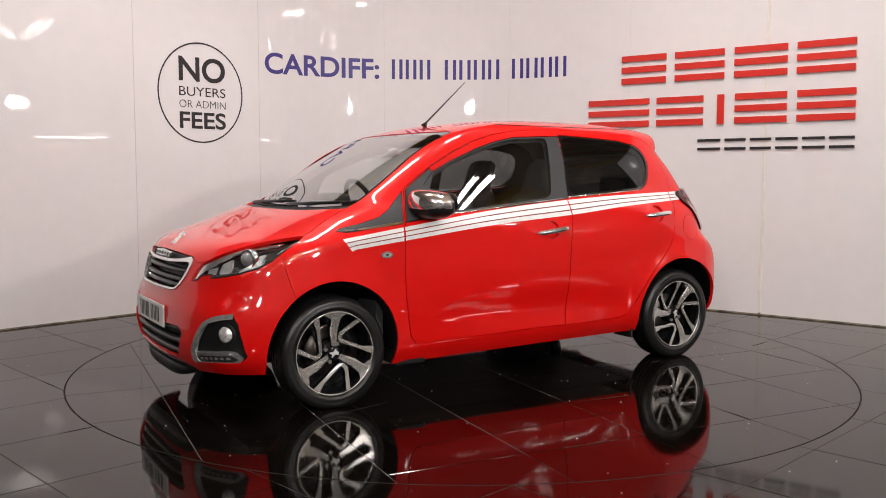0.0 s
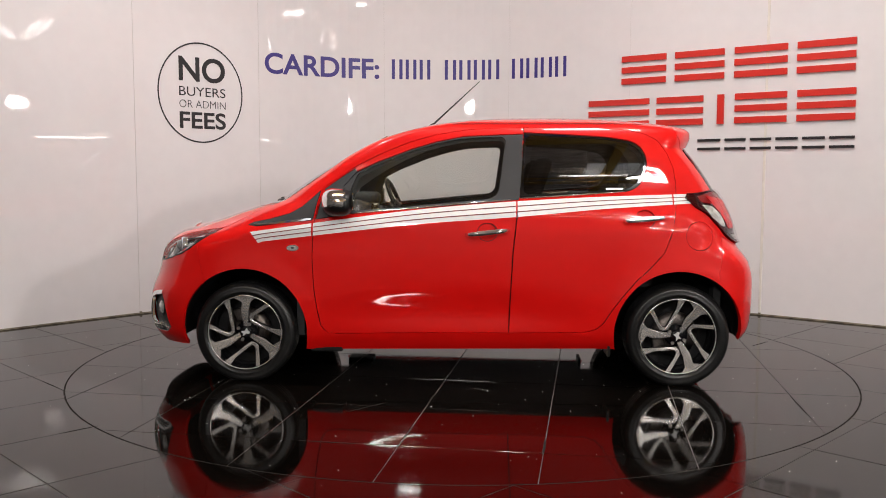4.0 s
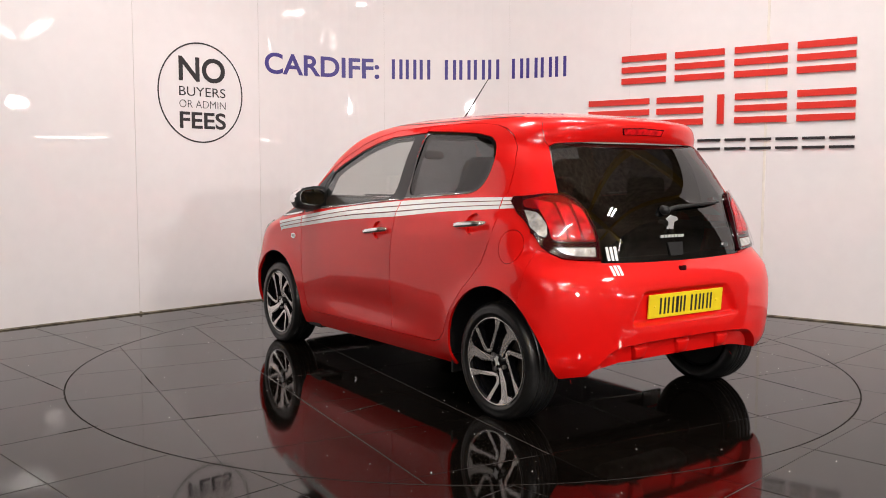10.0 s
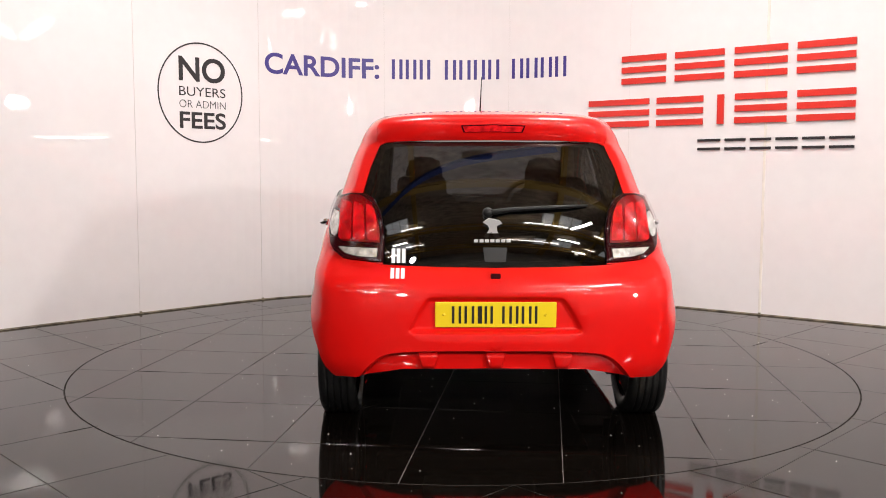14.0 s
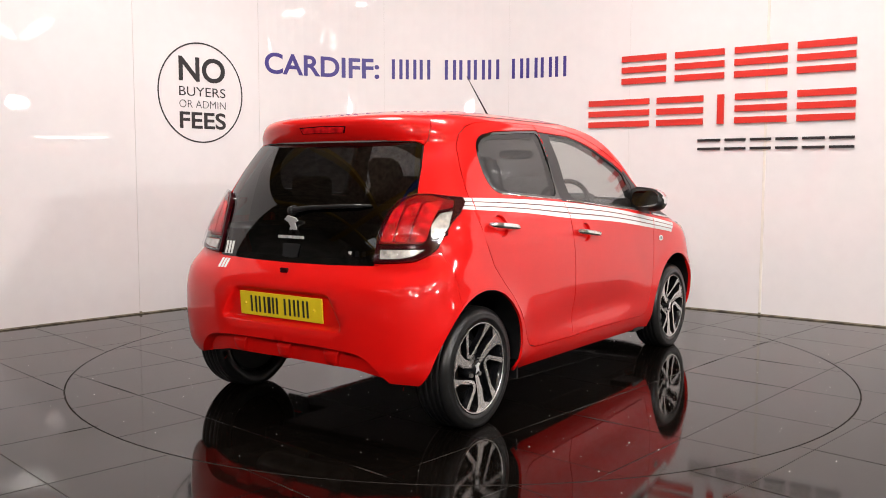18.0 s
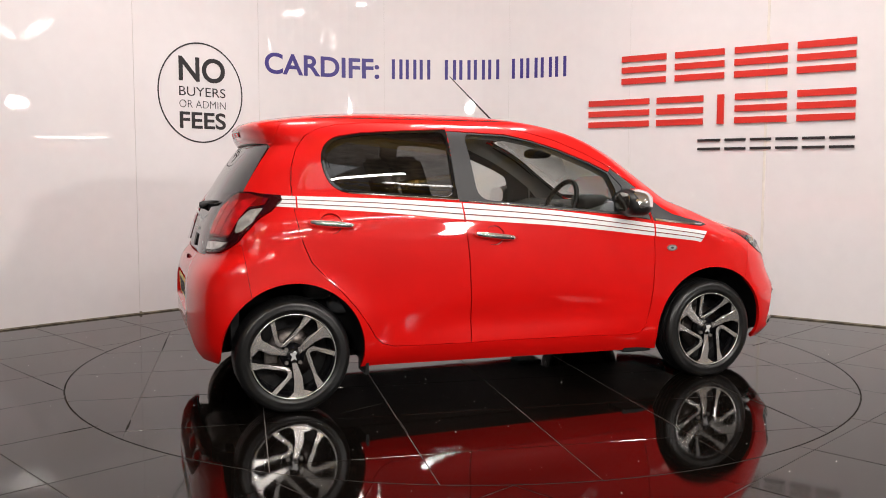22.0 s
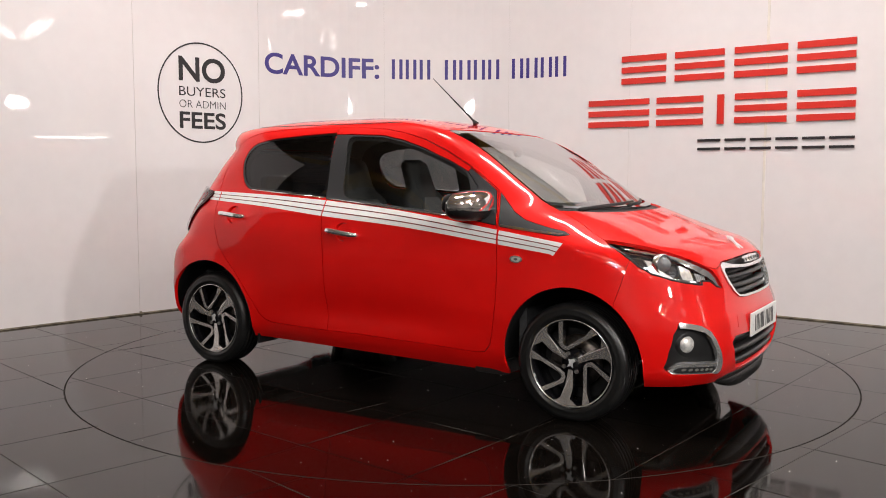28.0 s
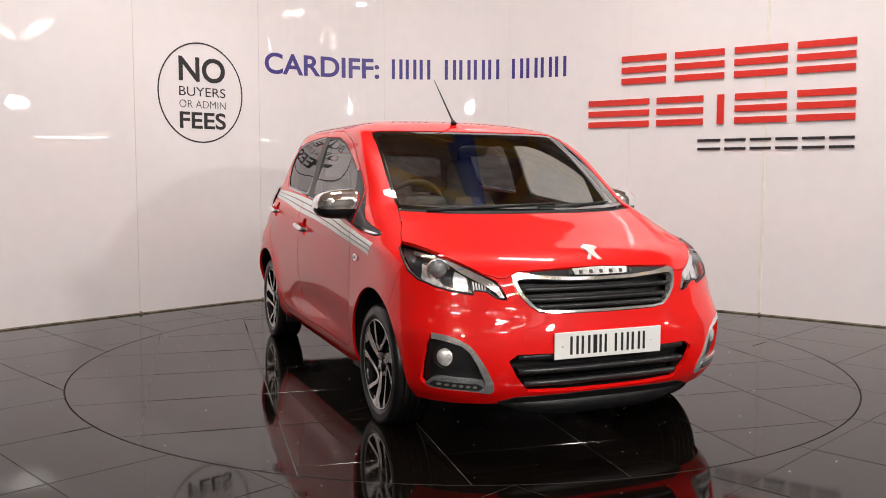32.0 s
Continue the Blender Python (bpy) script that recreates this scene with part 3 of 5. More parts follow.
# region, outline, spans the middle, material, edge depth, offset; the first that holds a face takes it
REGIONS = [
    ("", FRONT_ARCH, False, None, 0, 0), ("", REAR_ARCH, False, None, 0, 0), ("", UNDER_GAP, True, None, 0, 0),
    ("front_window", FRONT_PANE, False, CLEAR, 0, -.006), ("rear_window", REAR_PANE, False, TINT, 0, -.006),
    ("window_frame", FRONT_FRAME, False, TRIM, .012, -.002), ("rear_window_frame", REAR_FRAME, False, GLOSS, .012, -.002),
    ("mirror_sail", SAIL, False, TRIM, .010, 0), ("fender_trim", FENDER_TRIM, False, TRIM, .010, .001),
    ("handle_cup", CUP_FRONT, False, PAINT, 0, -.014), ("rear_handle_cup", CUP_REAR, False, PAINT, 0, -.014),
    ("front_door", FRONT_DOOR, False, PAINT, .020, 0), ("rear_door", REAR_DOOR, False, PAINT, .020, 0),
    ("windscreen", SCREEN_PANE, True, SCREEN_GLASS, 0, -.004), ("screen_border", SCREEN, True, GLOSS, .004, -.003), ("cowl", COWL, True, BLACK, .02, -.012),
    ("headlamp_lens", HEADLAMP, False, LENS, .0, -.001), ("bonnet", BONNET, True, PAINT, .018, 0),
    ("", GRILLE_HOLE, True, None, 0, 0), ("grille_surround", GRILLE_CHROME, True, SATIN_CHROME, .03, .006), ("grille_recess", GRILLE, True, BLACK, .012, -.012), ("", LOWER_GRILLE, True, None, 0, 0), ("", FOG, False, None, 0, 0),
    ("front_bumper", FRONT_BUMPER, True, PAINT, .018, 0),
    ("tail_clear_side", TAIL_SIDE, False, LAMP_CLEAR, .004, .013), ("tail_clear_foot", TAIL_FOOT, False, LAMP_CLEAR, .004, .013),
    ("tail_red", TAIL_RED_IN, False, TAIL_RED, .004, .014), ("tail_lamp", TAIL_LAMP, False, TAIL_DARK, .018, .012), ("hatch_glass", HATCH_GLASS, True, HATCH, .008, -.002), ("spoiler", SPOILER, True, PAINT, .012, 0),
    ("rear_bumper", PLATE_NICHE, True, PAINT, 0, 0), ("rear_bumper", VALANCE, True, PAINT, 0, 0), ("fuel_flap", FUEL, False, PAINT, .008, 0),
    ("rear_bumper", REAR_BUMPER, True, PAINT, .018, 0),
    ("body_shell", None, True, PAINT, .012, 0),
]


def cut_skin():
    """All outlines drawn on the half skin at once; every face goes to the first region that holds it."""
    vs, es, polys = [], [], []
    top = float(climb(ZTOP))
    for name, pts, *_ in REGIONS:
        if pts is None:
            polys.append(None)
            continue
        t = trail(pts)
        polys.append(t)
        i = len(vs)
        vs += [Vector(p) for p in t]
        es += [(i + k, i + (k + 1) % len(t)) for k in range(len(t))]
    for line, inside in ((NICHE_LINE, -1), (VALANCE_LINE, 1)):
        p = np.array(line)
        d = np.gradient(p, axis=0)
        n = np.stack([d[:, 1], -d[:, 0]], -1) / np.hypot(d[:, 0], d[:, 1])[:, None] * inside
        for far in (.005, .010, .016, .024, .034):
            vs += [Vector(spot((REAR, float(y), float(z)))) for y, z in (p + n * far)[1:-1] if y > .008]
    edge_pts = np.array([tuple(v) for v in vs])
    grid_s = np.concatenate([np.linspace(0, 1, 44), np.linspace(1, 2, 54)[1:], np.linspace(2, 3, 38)[1:]])
    grid_c = np.linspace(0, top, 74)
    for s in grid_s:
        for c in grid_c:
            rim = s in (0.0, 3.0) or c in (0.0, top)
            d = np.abs(edge_pts - (s, c))
            if rim or np.min(np.hypot(d[:, 0] * 0.9, d[:, 1])) > 0.0085:
                vs.append(Vector((s, c)))
    out = delaunay(vs, es, [], 0, 1e-5)
    pv, pf = out[0], [f for f in out[2]]
    arr = np.array([tuple(v) for v in pv])
    xyz = skin(np.clip(arr[:, 0], 0, 3), height(arr[:, 1]))
    xyz[(arr[:, 0] < 1e-4) | (arr[:, 0] > 3 - 1e-4), 1] = 0
    # the sills drop a little towards the front wheels
    drop = .018 * np.clip((xyz[:, 0] + .85) / 1.55, 0, 1) * (xyz[:, 0] < .9) * np.clip((.26 - xyz[:, 2]) / .07, 0, 1)
    xyz[:, 2] -= drop
    for pts, deep, ramp in ((PLATE_NICHE, .030, .026), (VALANCE, .046, .018)):
        t = polys[[r[1] for r in REGIONS].index(pts)]
        near = list(zip(t, t[1:] + t[:1]))
        edge = np.array([skin(p[0] + (q[0] - p[0]) * f, height(p[1] + (q[1] - p[1]) * f)) for p, q in near if p[1] > 1e-3 and min(p[0], q[0]) < 2.998 for f in (0, .2, .4, .6, .8)])
        for i in np.nonzero((arr[:, 0] > 2.2) & (arr[:, 1] < climb(.65)))[0]:
            if within(t, min(arr[i, 0], 2.9999), max(arr[i, 1], 1e-5)):
                d = min(1.0, np.min(np.linalg.norm(edge - xyz[i] * (1, 1, 1), axis=1)) / ramp)
                xyz[i, 0] += deep * d * d * (3 - 2 * d)
    boxes = [(min(p[0] for p in t), max(p[0] for p in t), min(p[1] for p in t), max(p[1] for p in t)) if t else None for t in polys]
    groups = [[] for _ in REGIONS]
    for f in pf:
        x, y = arr[list(f)].mean(axis=0)
        for i, t in enumerate(polys):
            if t is None or (boxes[i][0] <= x <= boxes[i][1] and boxes[i][2] <= y <= boxes[i][3] and within(t, x, y)):
                groups[i].append(tuple(f))
                break
    last = max(i for i, r in enumerate(REGIONS) if r[0] == "rear_bumper")
    for i, r in enumerate(REGIONS):
        if r[0] == "rear_bumper" and i < last:
            groups[last] += groups[i]
            groups[i] = []
    return xyz, groups


def panel(xyz, faces, both, mirror, edge, off, gap=0.0018, extra=()):
    """One piece of the skin: pulled in at its rim to leave a joint, its edge turned in, moved out by off."""
    bm = bmesh.new()
    lv = {}
    for sign in ((1, -1) if both else ((-1,) if mirror else (1,))):
        for f in list(faces) + (list(extra) if sign < 0 else []):
            q = []
            for i in f:
                key = (i, sign if abs(xyz[i, 1]) > 1e-6 else 0)
                if key not in lv:
                    lv[key] = bm.verts.new((xyz[i, 0], xyz[i, 1] * sign, xyz[i, 2]))
                q.append(lv[key])
            try:
                bm.faces.new(q if sign < 0 else q[::-1])
            except ValueError:
                pass
    bmesh.ops.remove_doubles(bm, verts=bm.verts, dist=0.0004)
    bm.normal_update()
    if sum(f.normal.y * (f.calc_center_median().y) + f.normal.x * f.calc_center_median().x * .5 for f in bm.faces) < 0:
        bmesh.ops.reverse_faces(bm, faces=bm.faces)
        bm.normal_update()
    normals = {v: v.normal.copy() for v in bm.verts}
    if edge:
        rim = [e for e in bm.edges if e.is_boundary]
        pull = {}
        for e in rim:
            f = e.link_faces[0]
            d = (e.verts[1].co - e.verts[0].co)
            n = f.normal.cross(d)
            if n.dot(f.calc_center_median() - e.verts[0].co) < 0:
                n = -n
            if n.length > 1e-9:
                n.normalize()
                for v in e.verts:
                    pull.setdefault(v, []).append(n)
        for v, ns in pull.items():
            n = sum(ns, Vector())
            if n.length > 0.2:
                v.co += n.normalized() * gap
    if off:
        for v in bm.verts:
            v.co += normals[v] * off
    if edge:
        r = bmesh.ops.extrude_edge_only(bm, edges=[e for e in bm.edges if e.is_boundary])
        nv = [g for g in r["geom"] if isinstance(g, bmesh.types.BMVert)]
        src = {}
        for v in nv:
            for e in v.link_edges:
                o = e.other_vert(v)
                if o in normals:
                    src[v] = normals[o]
        for v in nv:
            v.co -= src.get(v, Vector((0, 0, 0))) * edge
        sharp = [e for e in bm.edges if len(e.link_faces) == 2 and e.calc_face_angle(0) > 0.9]
        for e in sharp:
            e.smooth = False
    return bm


car = thing("hatchback_car", "bright red five-door hatchback with white side stripes and chrome mirrors", "car")
SKIN_XYZ, SKIN_GROUPS = cut_skin()
PARTS = {}
GAPS = {"front_door": .0030, "rear_door": .0030, "bonnet": .0026, "body_shell": .0012, "rear_bumper": .0005, "front_bumper": .0008}
FLAP = SKIN_GROUPS[[r[0] for r in REGIONS].index("fuel_flap")]
OWNERS = {"window_frame": "front_door", "front_window": "front_door", "mirror_sail": "front_door", "handle_cup": "front_door", "rear_handle_cup": "rear_door", "tail_red": "tail_lamp", "tail_clear_side": "tail_lamp", "tail_clear_foot": "tail_lamp", "rear_window": "rear_door", "rear_window_frame": "rear_door", "grille_surround": "front_bumper", "grille_recess": "front_bumper"}
PLAIN = {"rear_window_frame": "window_frame", "front_window": "window", "rear_window": "window", "rear_handle_cup": "handle_cup", "tail_red": "red_lens", "tail_clear_side": "clear_lens",
         "tail_clear_foot": "clear_lens"}


def bent_pane(faces, across):
    """The skin with one pane drawn to the evenly bent sheet that bent glass is."""
    xyz = SKIN_XYZ.copy()
    ids = np.unique(np.array([i for f in faces for i in f]))
    x, y, z = xyz[ids].T
    if across:
        terms = np.stack([z ** 0, z, z * z, y * y, y * y * z, y ** 4], -1)
        xyz[ids, 0] = terms @ np.linalg.lstsq(terms, x, rcond=None)[0]
    else:
        terms = np.stack([z ** 0, x, z, x * x, x * z, z * z, x ** 3, x * x * z], -1)
        xyz[ids, 1] = terms @ np.linalg.lstsq(terms, y, rcond=None)[0]
    return xyz


for (name, pts, both, mat, edge, off), faces in reversed(list(zip(REGIONS, SKIN_GROUPS))):
    if not name or not faces:
        continue
    # the filler flap is on the left side alone
    extra = FLAP if name == "body_shell" else ()
    sheet = bent_pane(faces, both) if name in ("front_window", "rear_window", "windscreen", "hatch_glass") else SKIN_XYZ
    for mirror in ((False,) if both or name == "fuel_flap" else (False, True)):
        up = PARTS.get((OWNERS.get(name, ""), mirror)) or PARTS.get((OWNERS.get(name, ""), False)) or car
        ob = part(PLAIN.get(name, name), panel(sheet, faces, both, mirror, edge, off, GAPS.get(name, .0018), extra), mat, up, smooth=True)
        PARTS[(name, mirror)] = ob


def patch(pts, both=False, mirror=False, edge=0.001, off=0.001, step=0.02):
    """A thin piece laid on the skin inside an outline."""
    t = trail(pts, step=step)
    vs = [Vector(p) for p in t]
    es = [(k, (k + 1) % len(t)) for k in range(len(t))]
    s0, s1, c0, c1 = min(p[0] for p in t), max(p[0] for p in t), min(p[1] for p in t), max(p[1] for p in t)
    for a in np.arange(s0 + step / 2, s1, step):
        for b in np.arange(c0 + step / 2, c1, step):
            if within(t, a, b) and min(math.hypot(a - p[0], b - p[1]) for p in t) > step * .35:
                vs.append(Vector((a, b)))
    out = delaunay(vs, es, [], 0, 1e-6)
    arr = np.array([tuple(v) for v in out[0]])
    xyz = skin(np.clip(arr[:, 0], 0, 3), height(arr[:, 1]))
    if both:
        xyz[(arr[:, 0] < 1e-4) | (arr[:, 0] > 3 - 1e-4), 1] = 0
    faces = [tuple(f) for f in out[2] if within(t, *arr[list(f)].mean(axis=0))]
    return panel(xyz, faces, both, mirror, edge, off, 0.0)


def at_skin(kind, a, z, mirror=False):
    s, c = spot((kind, a, z))
    p = skin(s, z)
    return Vector((p[0], -p[1] if mirror else p[1], p[2]))


def both_sides(f):
    for mirror in (False, True):
        f(mirror)


# white stripes along both sides, cut at the joints of the panels
TOP_LINE = curve([(-1.3, 1.030), (-.771, 1.012), (-.32, .987), (.2, .943), (.78, .868), (1.2, .808)])
LOW_LINE = curve([(-1.3, .981), (-.771, .947), (-.32, .905), (.2, .866), (.78, .801), (1.2, .750)])


def stripes(mirror):
    for x0, x1, owner in ((.797, 1.13, "body_shell"), (-.302, .787, "front_door"), (-1.136, -.310, "rear_door"), (-1.246, -1.143, "body_shell")):
        up = PARTS.get((owner, mirror)) or PARTS[(owner, False)]
        for lo, hi, ink in ((0.0, .285, WHITE), (.30, .345, TRIM), (.36, .64, WHITE), (.655, .70, TRIM), (.715, 1.0, WHITE)):
            n = max(2, int(abs(x1 - x0) / .06))
            xs = [x0 + (x1 - x0) * k / n for k in range(n + 1)]

            def zat(x, f):
                return float(LOW_LINE(x)) * (1 - f) + float(TOP_LINE(x)) * f
            slant = (lambda f: -0.045 * (1 - f)) if x1 > 1.1 else (lambda f: 0.0)
            up_row = [(SIDE, x + (slant(hi) if i == n else 0), zat(x, hi)) for i, x in enumerate(xs)]
            lo_row = [(SIDE, x + (slant(lo) if i == n else 0), zat(x, lo)) for i, x in enumerate(xs)]
            part("stripe", patch(up_row + lo_row[::-1], False, mirror, .0006, .0012, .03), ink, up, "dark pinstripe" if ink is TRIM else "white vinyl stripe", True)


both_sides(stripes)


def side_fittings(mirror):
    sg = -1 if mirror else 1
    # door handles
    for owner, xa, za, xb, zb in (("front_door", -.262, .834, -.036, .808), ("rear_door", -1.092, .904, -.874, .884)):
        a, b = at_skin(SIDE, xa, za, mirror), at_skin(SIDE, xb, zb, mirror)
        bm = bmesh.new()
        pts, rad = [], []
        for k in range(13):
            t = k / 12
            bow = min(1.0, math.sin(math.pi * min(max(t, .0), 1.0)) * 2.2)
            pts.append(a.lerp(b, t) + Vector((0, sg * (.004 + .034 * bow), 0)))
            rad.append(.0105 + .0050 * math.sin(math.pi * t) ** .5)
        tube(bm, pts, .012, 10, radii=rad)
        for v in bm.verts:
            v.co.z = v.co.z
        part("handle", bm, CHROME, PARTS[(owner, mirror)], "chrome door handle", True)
        lock = a.lerp(b, .22) + Vector((0, sg * .047, 0))
        bm = bmesh.new()
        if owner == "front_door":
            lathe(bm, [(.0001, .003), (.007, .003), (.007, -.006)], 14, lambda r, h, an: (r * math.cos(an), h * sg, r * math.sin(an)))
            part("keyhole", bm, BLACK, PARTS[(owner, mirror)], at=Matrix.Translation(lock))
        else:
            bm.free()
    # chrome strips under the glass
    for owner, line in (("front_door", [(.64, .913), (.45, .931), (.26, .946), (.0, .972), (-.27, .994)]), ("rear_door", [(-.325, 1.002), (-.6, 1.019), (-.885, 1.039)])):
        bm = bmesh.new()
        tube(bm, [p + Vector((0, sg * .001, 0)) for p in [at_skin(SIDE, x, z, mirror) for x, z in line]], .0042, 6)
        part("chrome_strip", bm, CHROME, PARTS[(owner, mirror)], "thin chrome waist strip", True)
    line = [(.80, .893), (.88, .884), (.98, .872), (1.08, .862), (1.12, .858), (1.10, .853), (.98, .862), (.88, .873), (.80, .884)]
    part("chrome_strip", patch([(SIDE, x, z) for x, z in line], False, mirror, .004, .004, .02), CHROME, PARTS[("fender_trim", mirror)], "chrome insert of the wing trim", True)
    # side indicator
    def oval(a, b):
        return [(SIDE, .897 + a * math.cos(2 * math.pi * k / 20), .734 + b * math.sin(2 * math.pi * k / 20)) for k in range(20)]
    blinker = part("side_indicator", patch(oval(.033, .017), False, mirror, .006, .006, .012), CHROME, car, "clear side indicator in a bright rim", True)
    part("indicator_lens", patch(oval(.025, .0115), False, mirror, .002, .0075, .012), AMBER, blinker, "clear ribbed lens", True)
    part("indicator_bulb", patch(oval(.009, .006), False, mirror, .001, .0085, .006), TRIM, blinker, "dark bulb behind the lens", True)
    # door mirror: chrome cap over a black base, glass at the back
    body = part("door_mirror", bmesh_shell((.648, sg * .838, .982), .090, .106, .070, sg), BLACK, car, "door mirror with chrome cap", True)
    part("mirror_cap", bmesh_cap((.652, sg * .838, .987), .094, .109, .072, sg), CHROME, body, "chrome mirror cap", True)
    bm = bmesh.new()
    prism(bm, [(.838 + .088 * math.copysign(abs(math.cos(a)) ** .7, math.cos(a)), .988 + .049 * math.copysign(abs(math.sin(a)) ** .7, math.sin(a))) for a in [2 * math.pi * k / 24 for k in range(24)]],
          lambda u, v, w: (.568 - w - (u - .838) * .12, sg * u, v), .004)
    bmesh.ops.recalc_face_normals(bm, faces=bm.faces)
    part("mirror_glass", bm, MIRROR, body, "mirror glass")
    bm = bmesh.new()
    tube(bm, [(.645, sg * .722, .925), (.648, sg * .755, .930), (.650, sg * .80, .936), (.65, sg * .85, .936)], .022, 10, radii=[.036, .028, .026, .020])
    part("mirror_foot", bm, BLACK, body, smooth=True)
    # front fog lamp in its black bezel
    bez = part("fog_bezel", patch(FOG, False, mirror, .004, -.026, .02), BLACK, car, "black fog lamp bezel", True)
    c = at_skin(FRONT, .678, .388, mirror)
    bm = bmesh.new()
    lathe(bm, [(.0001, .019), (.022, .017), (.036, .009), (.041, -.004), (.047, -.03)], 24, lambda r, h, a: (h, r * math.cos(a), r * math.sin(a)))
    part("fog_lamp", bm, SILVER, bez, "round clear fog lamp", True, Matrix.Translation(c + Vector((-.034, -sg * .014, 0))) @ pose(0, 0, 0, 0, 0, sg * 28))
    band = keyed(FRONT, (.722, .489), (.681, .483), (.64, .470), (.595, .442), (.565, .401), (.533, .344), (.505, .288), (.496, .254), (.511, .239), (.552, .246), (.534, .262), (.540, .298), (.551, .320), (.571, .366), (.599, .416), (.628, .441), (.684, .459), (.724, .466))
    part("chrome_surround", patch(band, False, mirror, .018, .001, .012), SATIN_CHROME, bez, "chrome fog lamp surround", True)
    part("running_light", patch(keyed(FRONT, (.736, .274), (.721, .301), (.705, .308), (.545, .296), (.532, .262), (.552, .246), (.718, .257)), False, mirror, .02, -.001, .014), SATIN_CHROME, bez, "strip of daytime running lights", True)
    part("lamp_strip", patch(keyed(FRONT, (.724, .275), (.711, .292), (.561, .284), (.542, .269), (.554, .257), (.706, .264)), False, mirror, .004, .0012, .014), LAMP_SHELL, bez, "", True)
    for k in range(6):
        y, z = .572 + .0245 * k, .2705 + .0018 * k
        part("running_led", patch([(FRONT, y + .0080 * math.cos(a), z + .0058 * math.sin(a)) for a in [2 * math.pi * i / 12 for i in range(12)]], False, mirror, .003, .0028, .02), LED_GREY, bez)
    pod = at_skin(FRONT, .678, .388, mirror)
    bm = bmesh.new()
    lathe(bm, [(.043, .006), (.050, .010), (.056, .004), (.066, -.012), (.075, -.03)], 28, lambda r, h, a: (h, r * math.cos(a), r * math.sin(a)))
    part("lamp_pod", bm, BLACK, bez, "", True, Matrix.Translation(pod + Vector((-.036, -sg * .014, 0))) @ pose(0, 0, 0, 0, 0, sg * 36))
    # headlamp inside
    faces = SKIN_GROUPS[[r[0] for r in REGIONS].index("headlamp_lens")]
    bowl = part("headlamp", panel(SKIN_XYZ, faces, False, mirror, .002, -.036), LAMP_SHELL, car, "headlamp with a projector and silvered reflector", True)
    for nm, y, z, r, dx in (("projector", .662, .730, .046, -.042),):
        p = at_skin(FRONT, y, z, mirror) + Vector((dx, -sg * .012, 0))
        bm = bmesh.new()
        lathe(bm, [(.0001, -.02), (r * .45, -.018), (r * .72, -.006), (r * .80, 0), (r, .010), (r * 1.08, .002), (r * 1.1, -.02)], 24, lambda q, h, a: (h, q * math.cos(a), q * math.sin(a)))
        part(nm, bm, CHROME, bowl, "chrome ring of the projector", True, Matrix.Translation(p) @ pose(0, 0, 0, 0, 0, sg * 22))
        bm = bmesh.new()
        lathe(bm, [(.0001, .038), (.016, .035), (.027, .025), (.035, .009), (.037, -.004)], 24, lambda q, h, a: (h, q * math.cos(a), q * math.sin(a)))
        part("projector_lens", bm, BULB, bowl, "clear projector lens", True, Matrix.Translation(p) @ pose(0, 0, 0, 0, 0, sg * 22))
    part("reflector", patch(rounded(keyed(FRONT, (.612, .742), (.574, .714), (.574, .667), (.626, .660), (.628, .70)), .15), False, mirror, .02, -.026, .014), SILVER, bowl, "silvered lamp reflector", True)
    part("reflector", patch(rounded(keyed(FRONT, (.713, .772), (.700, .766), (.693, .714), (.664, .682), (.670, .669), (.717, .683), (.735, .706)), .15), False, mirror, .02, -.030, .014), SILVER, bowl, "", True)
    for k in range(5):
        y = .556 - .011 * k
        part("lamp_rib", patch(keyed(FRONT, (y, .697 - .003 * k), (y - .006, .695 - .003 * k), (y - .006, .660), (y, .661)), False, mirror, .004, -.024, .02), SILVER, bowl)
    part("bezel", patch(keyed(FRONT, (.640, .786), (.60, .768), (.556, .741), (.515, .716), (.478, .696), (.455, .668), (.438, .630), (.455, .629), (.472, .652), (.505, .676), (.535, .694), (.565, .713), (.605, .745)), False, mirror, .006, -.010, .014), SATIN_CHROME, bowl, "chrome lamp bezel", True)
    part("bezel", patch(keyed(FRONT, (.665, .678), (.60, .664), (.563, .660), (.563, .648), (.60, .652), (.665, .668)), False, mirror, .004, -.016, .016), CHROME, bowl, "chrome lamp bezel", True)
    part("bezel", patch(keyed(FRONT, (.716, .802), (.66, .788), (.612, .757), (.565, .730), (.575, .744), (.618, .772), (.665, .802), (.70, .817)), False, mirror, .004, -.018, .016), CHROME, bowl, "", True)
    bm = bmesh.new()
    tube(bm, [at_skin(FRONT, y, z, mirror) + Vector((-.004, 0, 0)) for y, z in ((.745, .812), (.758, .775), (.755, .728), (.733, .694), (.685, .669), (.64, .655), (.587, .645), (.557, .641), (.551, .657), (.503, .651), (.471, .627), (.445, .621))], .006, 6)
    part("lamp_rim", bm, BLACK, bowl, "black lamp rim", True)
    # tail lamp light guides
    for k, (ya, yb) in enumerate(((.503, .556), (.564, .618), (.627, .684))):
        part("light_guide", patch(rounded(keyed(REAR, (ya + .022 - .010 * k, .972 + .012 * k), (yb + .008 - .006 * k, .995 + .008 * k), (yb, .838), (ya, .838)), .25), False, mirror, .003, .0165, .02), LIT_RED, PARTS[("tail_lamp", mirror)], "bright red light guide", True)
    part("outer_lens", patch(TAIL_LAMP, False, mirror, .004, .0215, .02), LENS, PARTS[("tail_lamp", mirror)], "smooth clear outer lens", True)
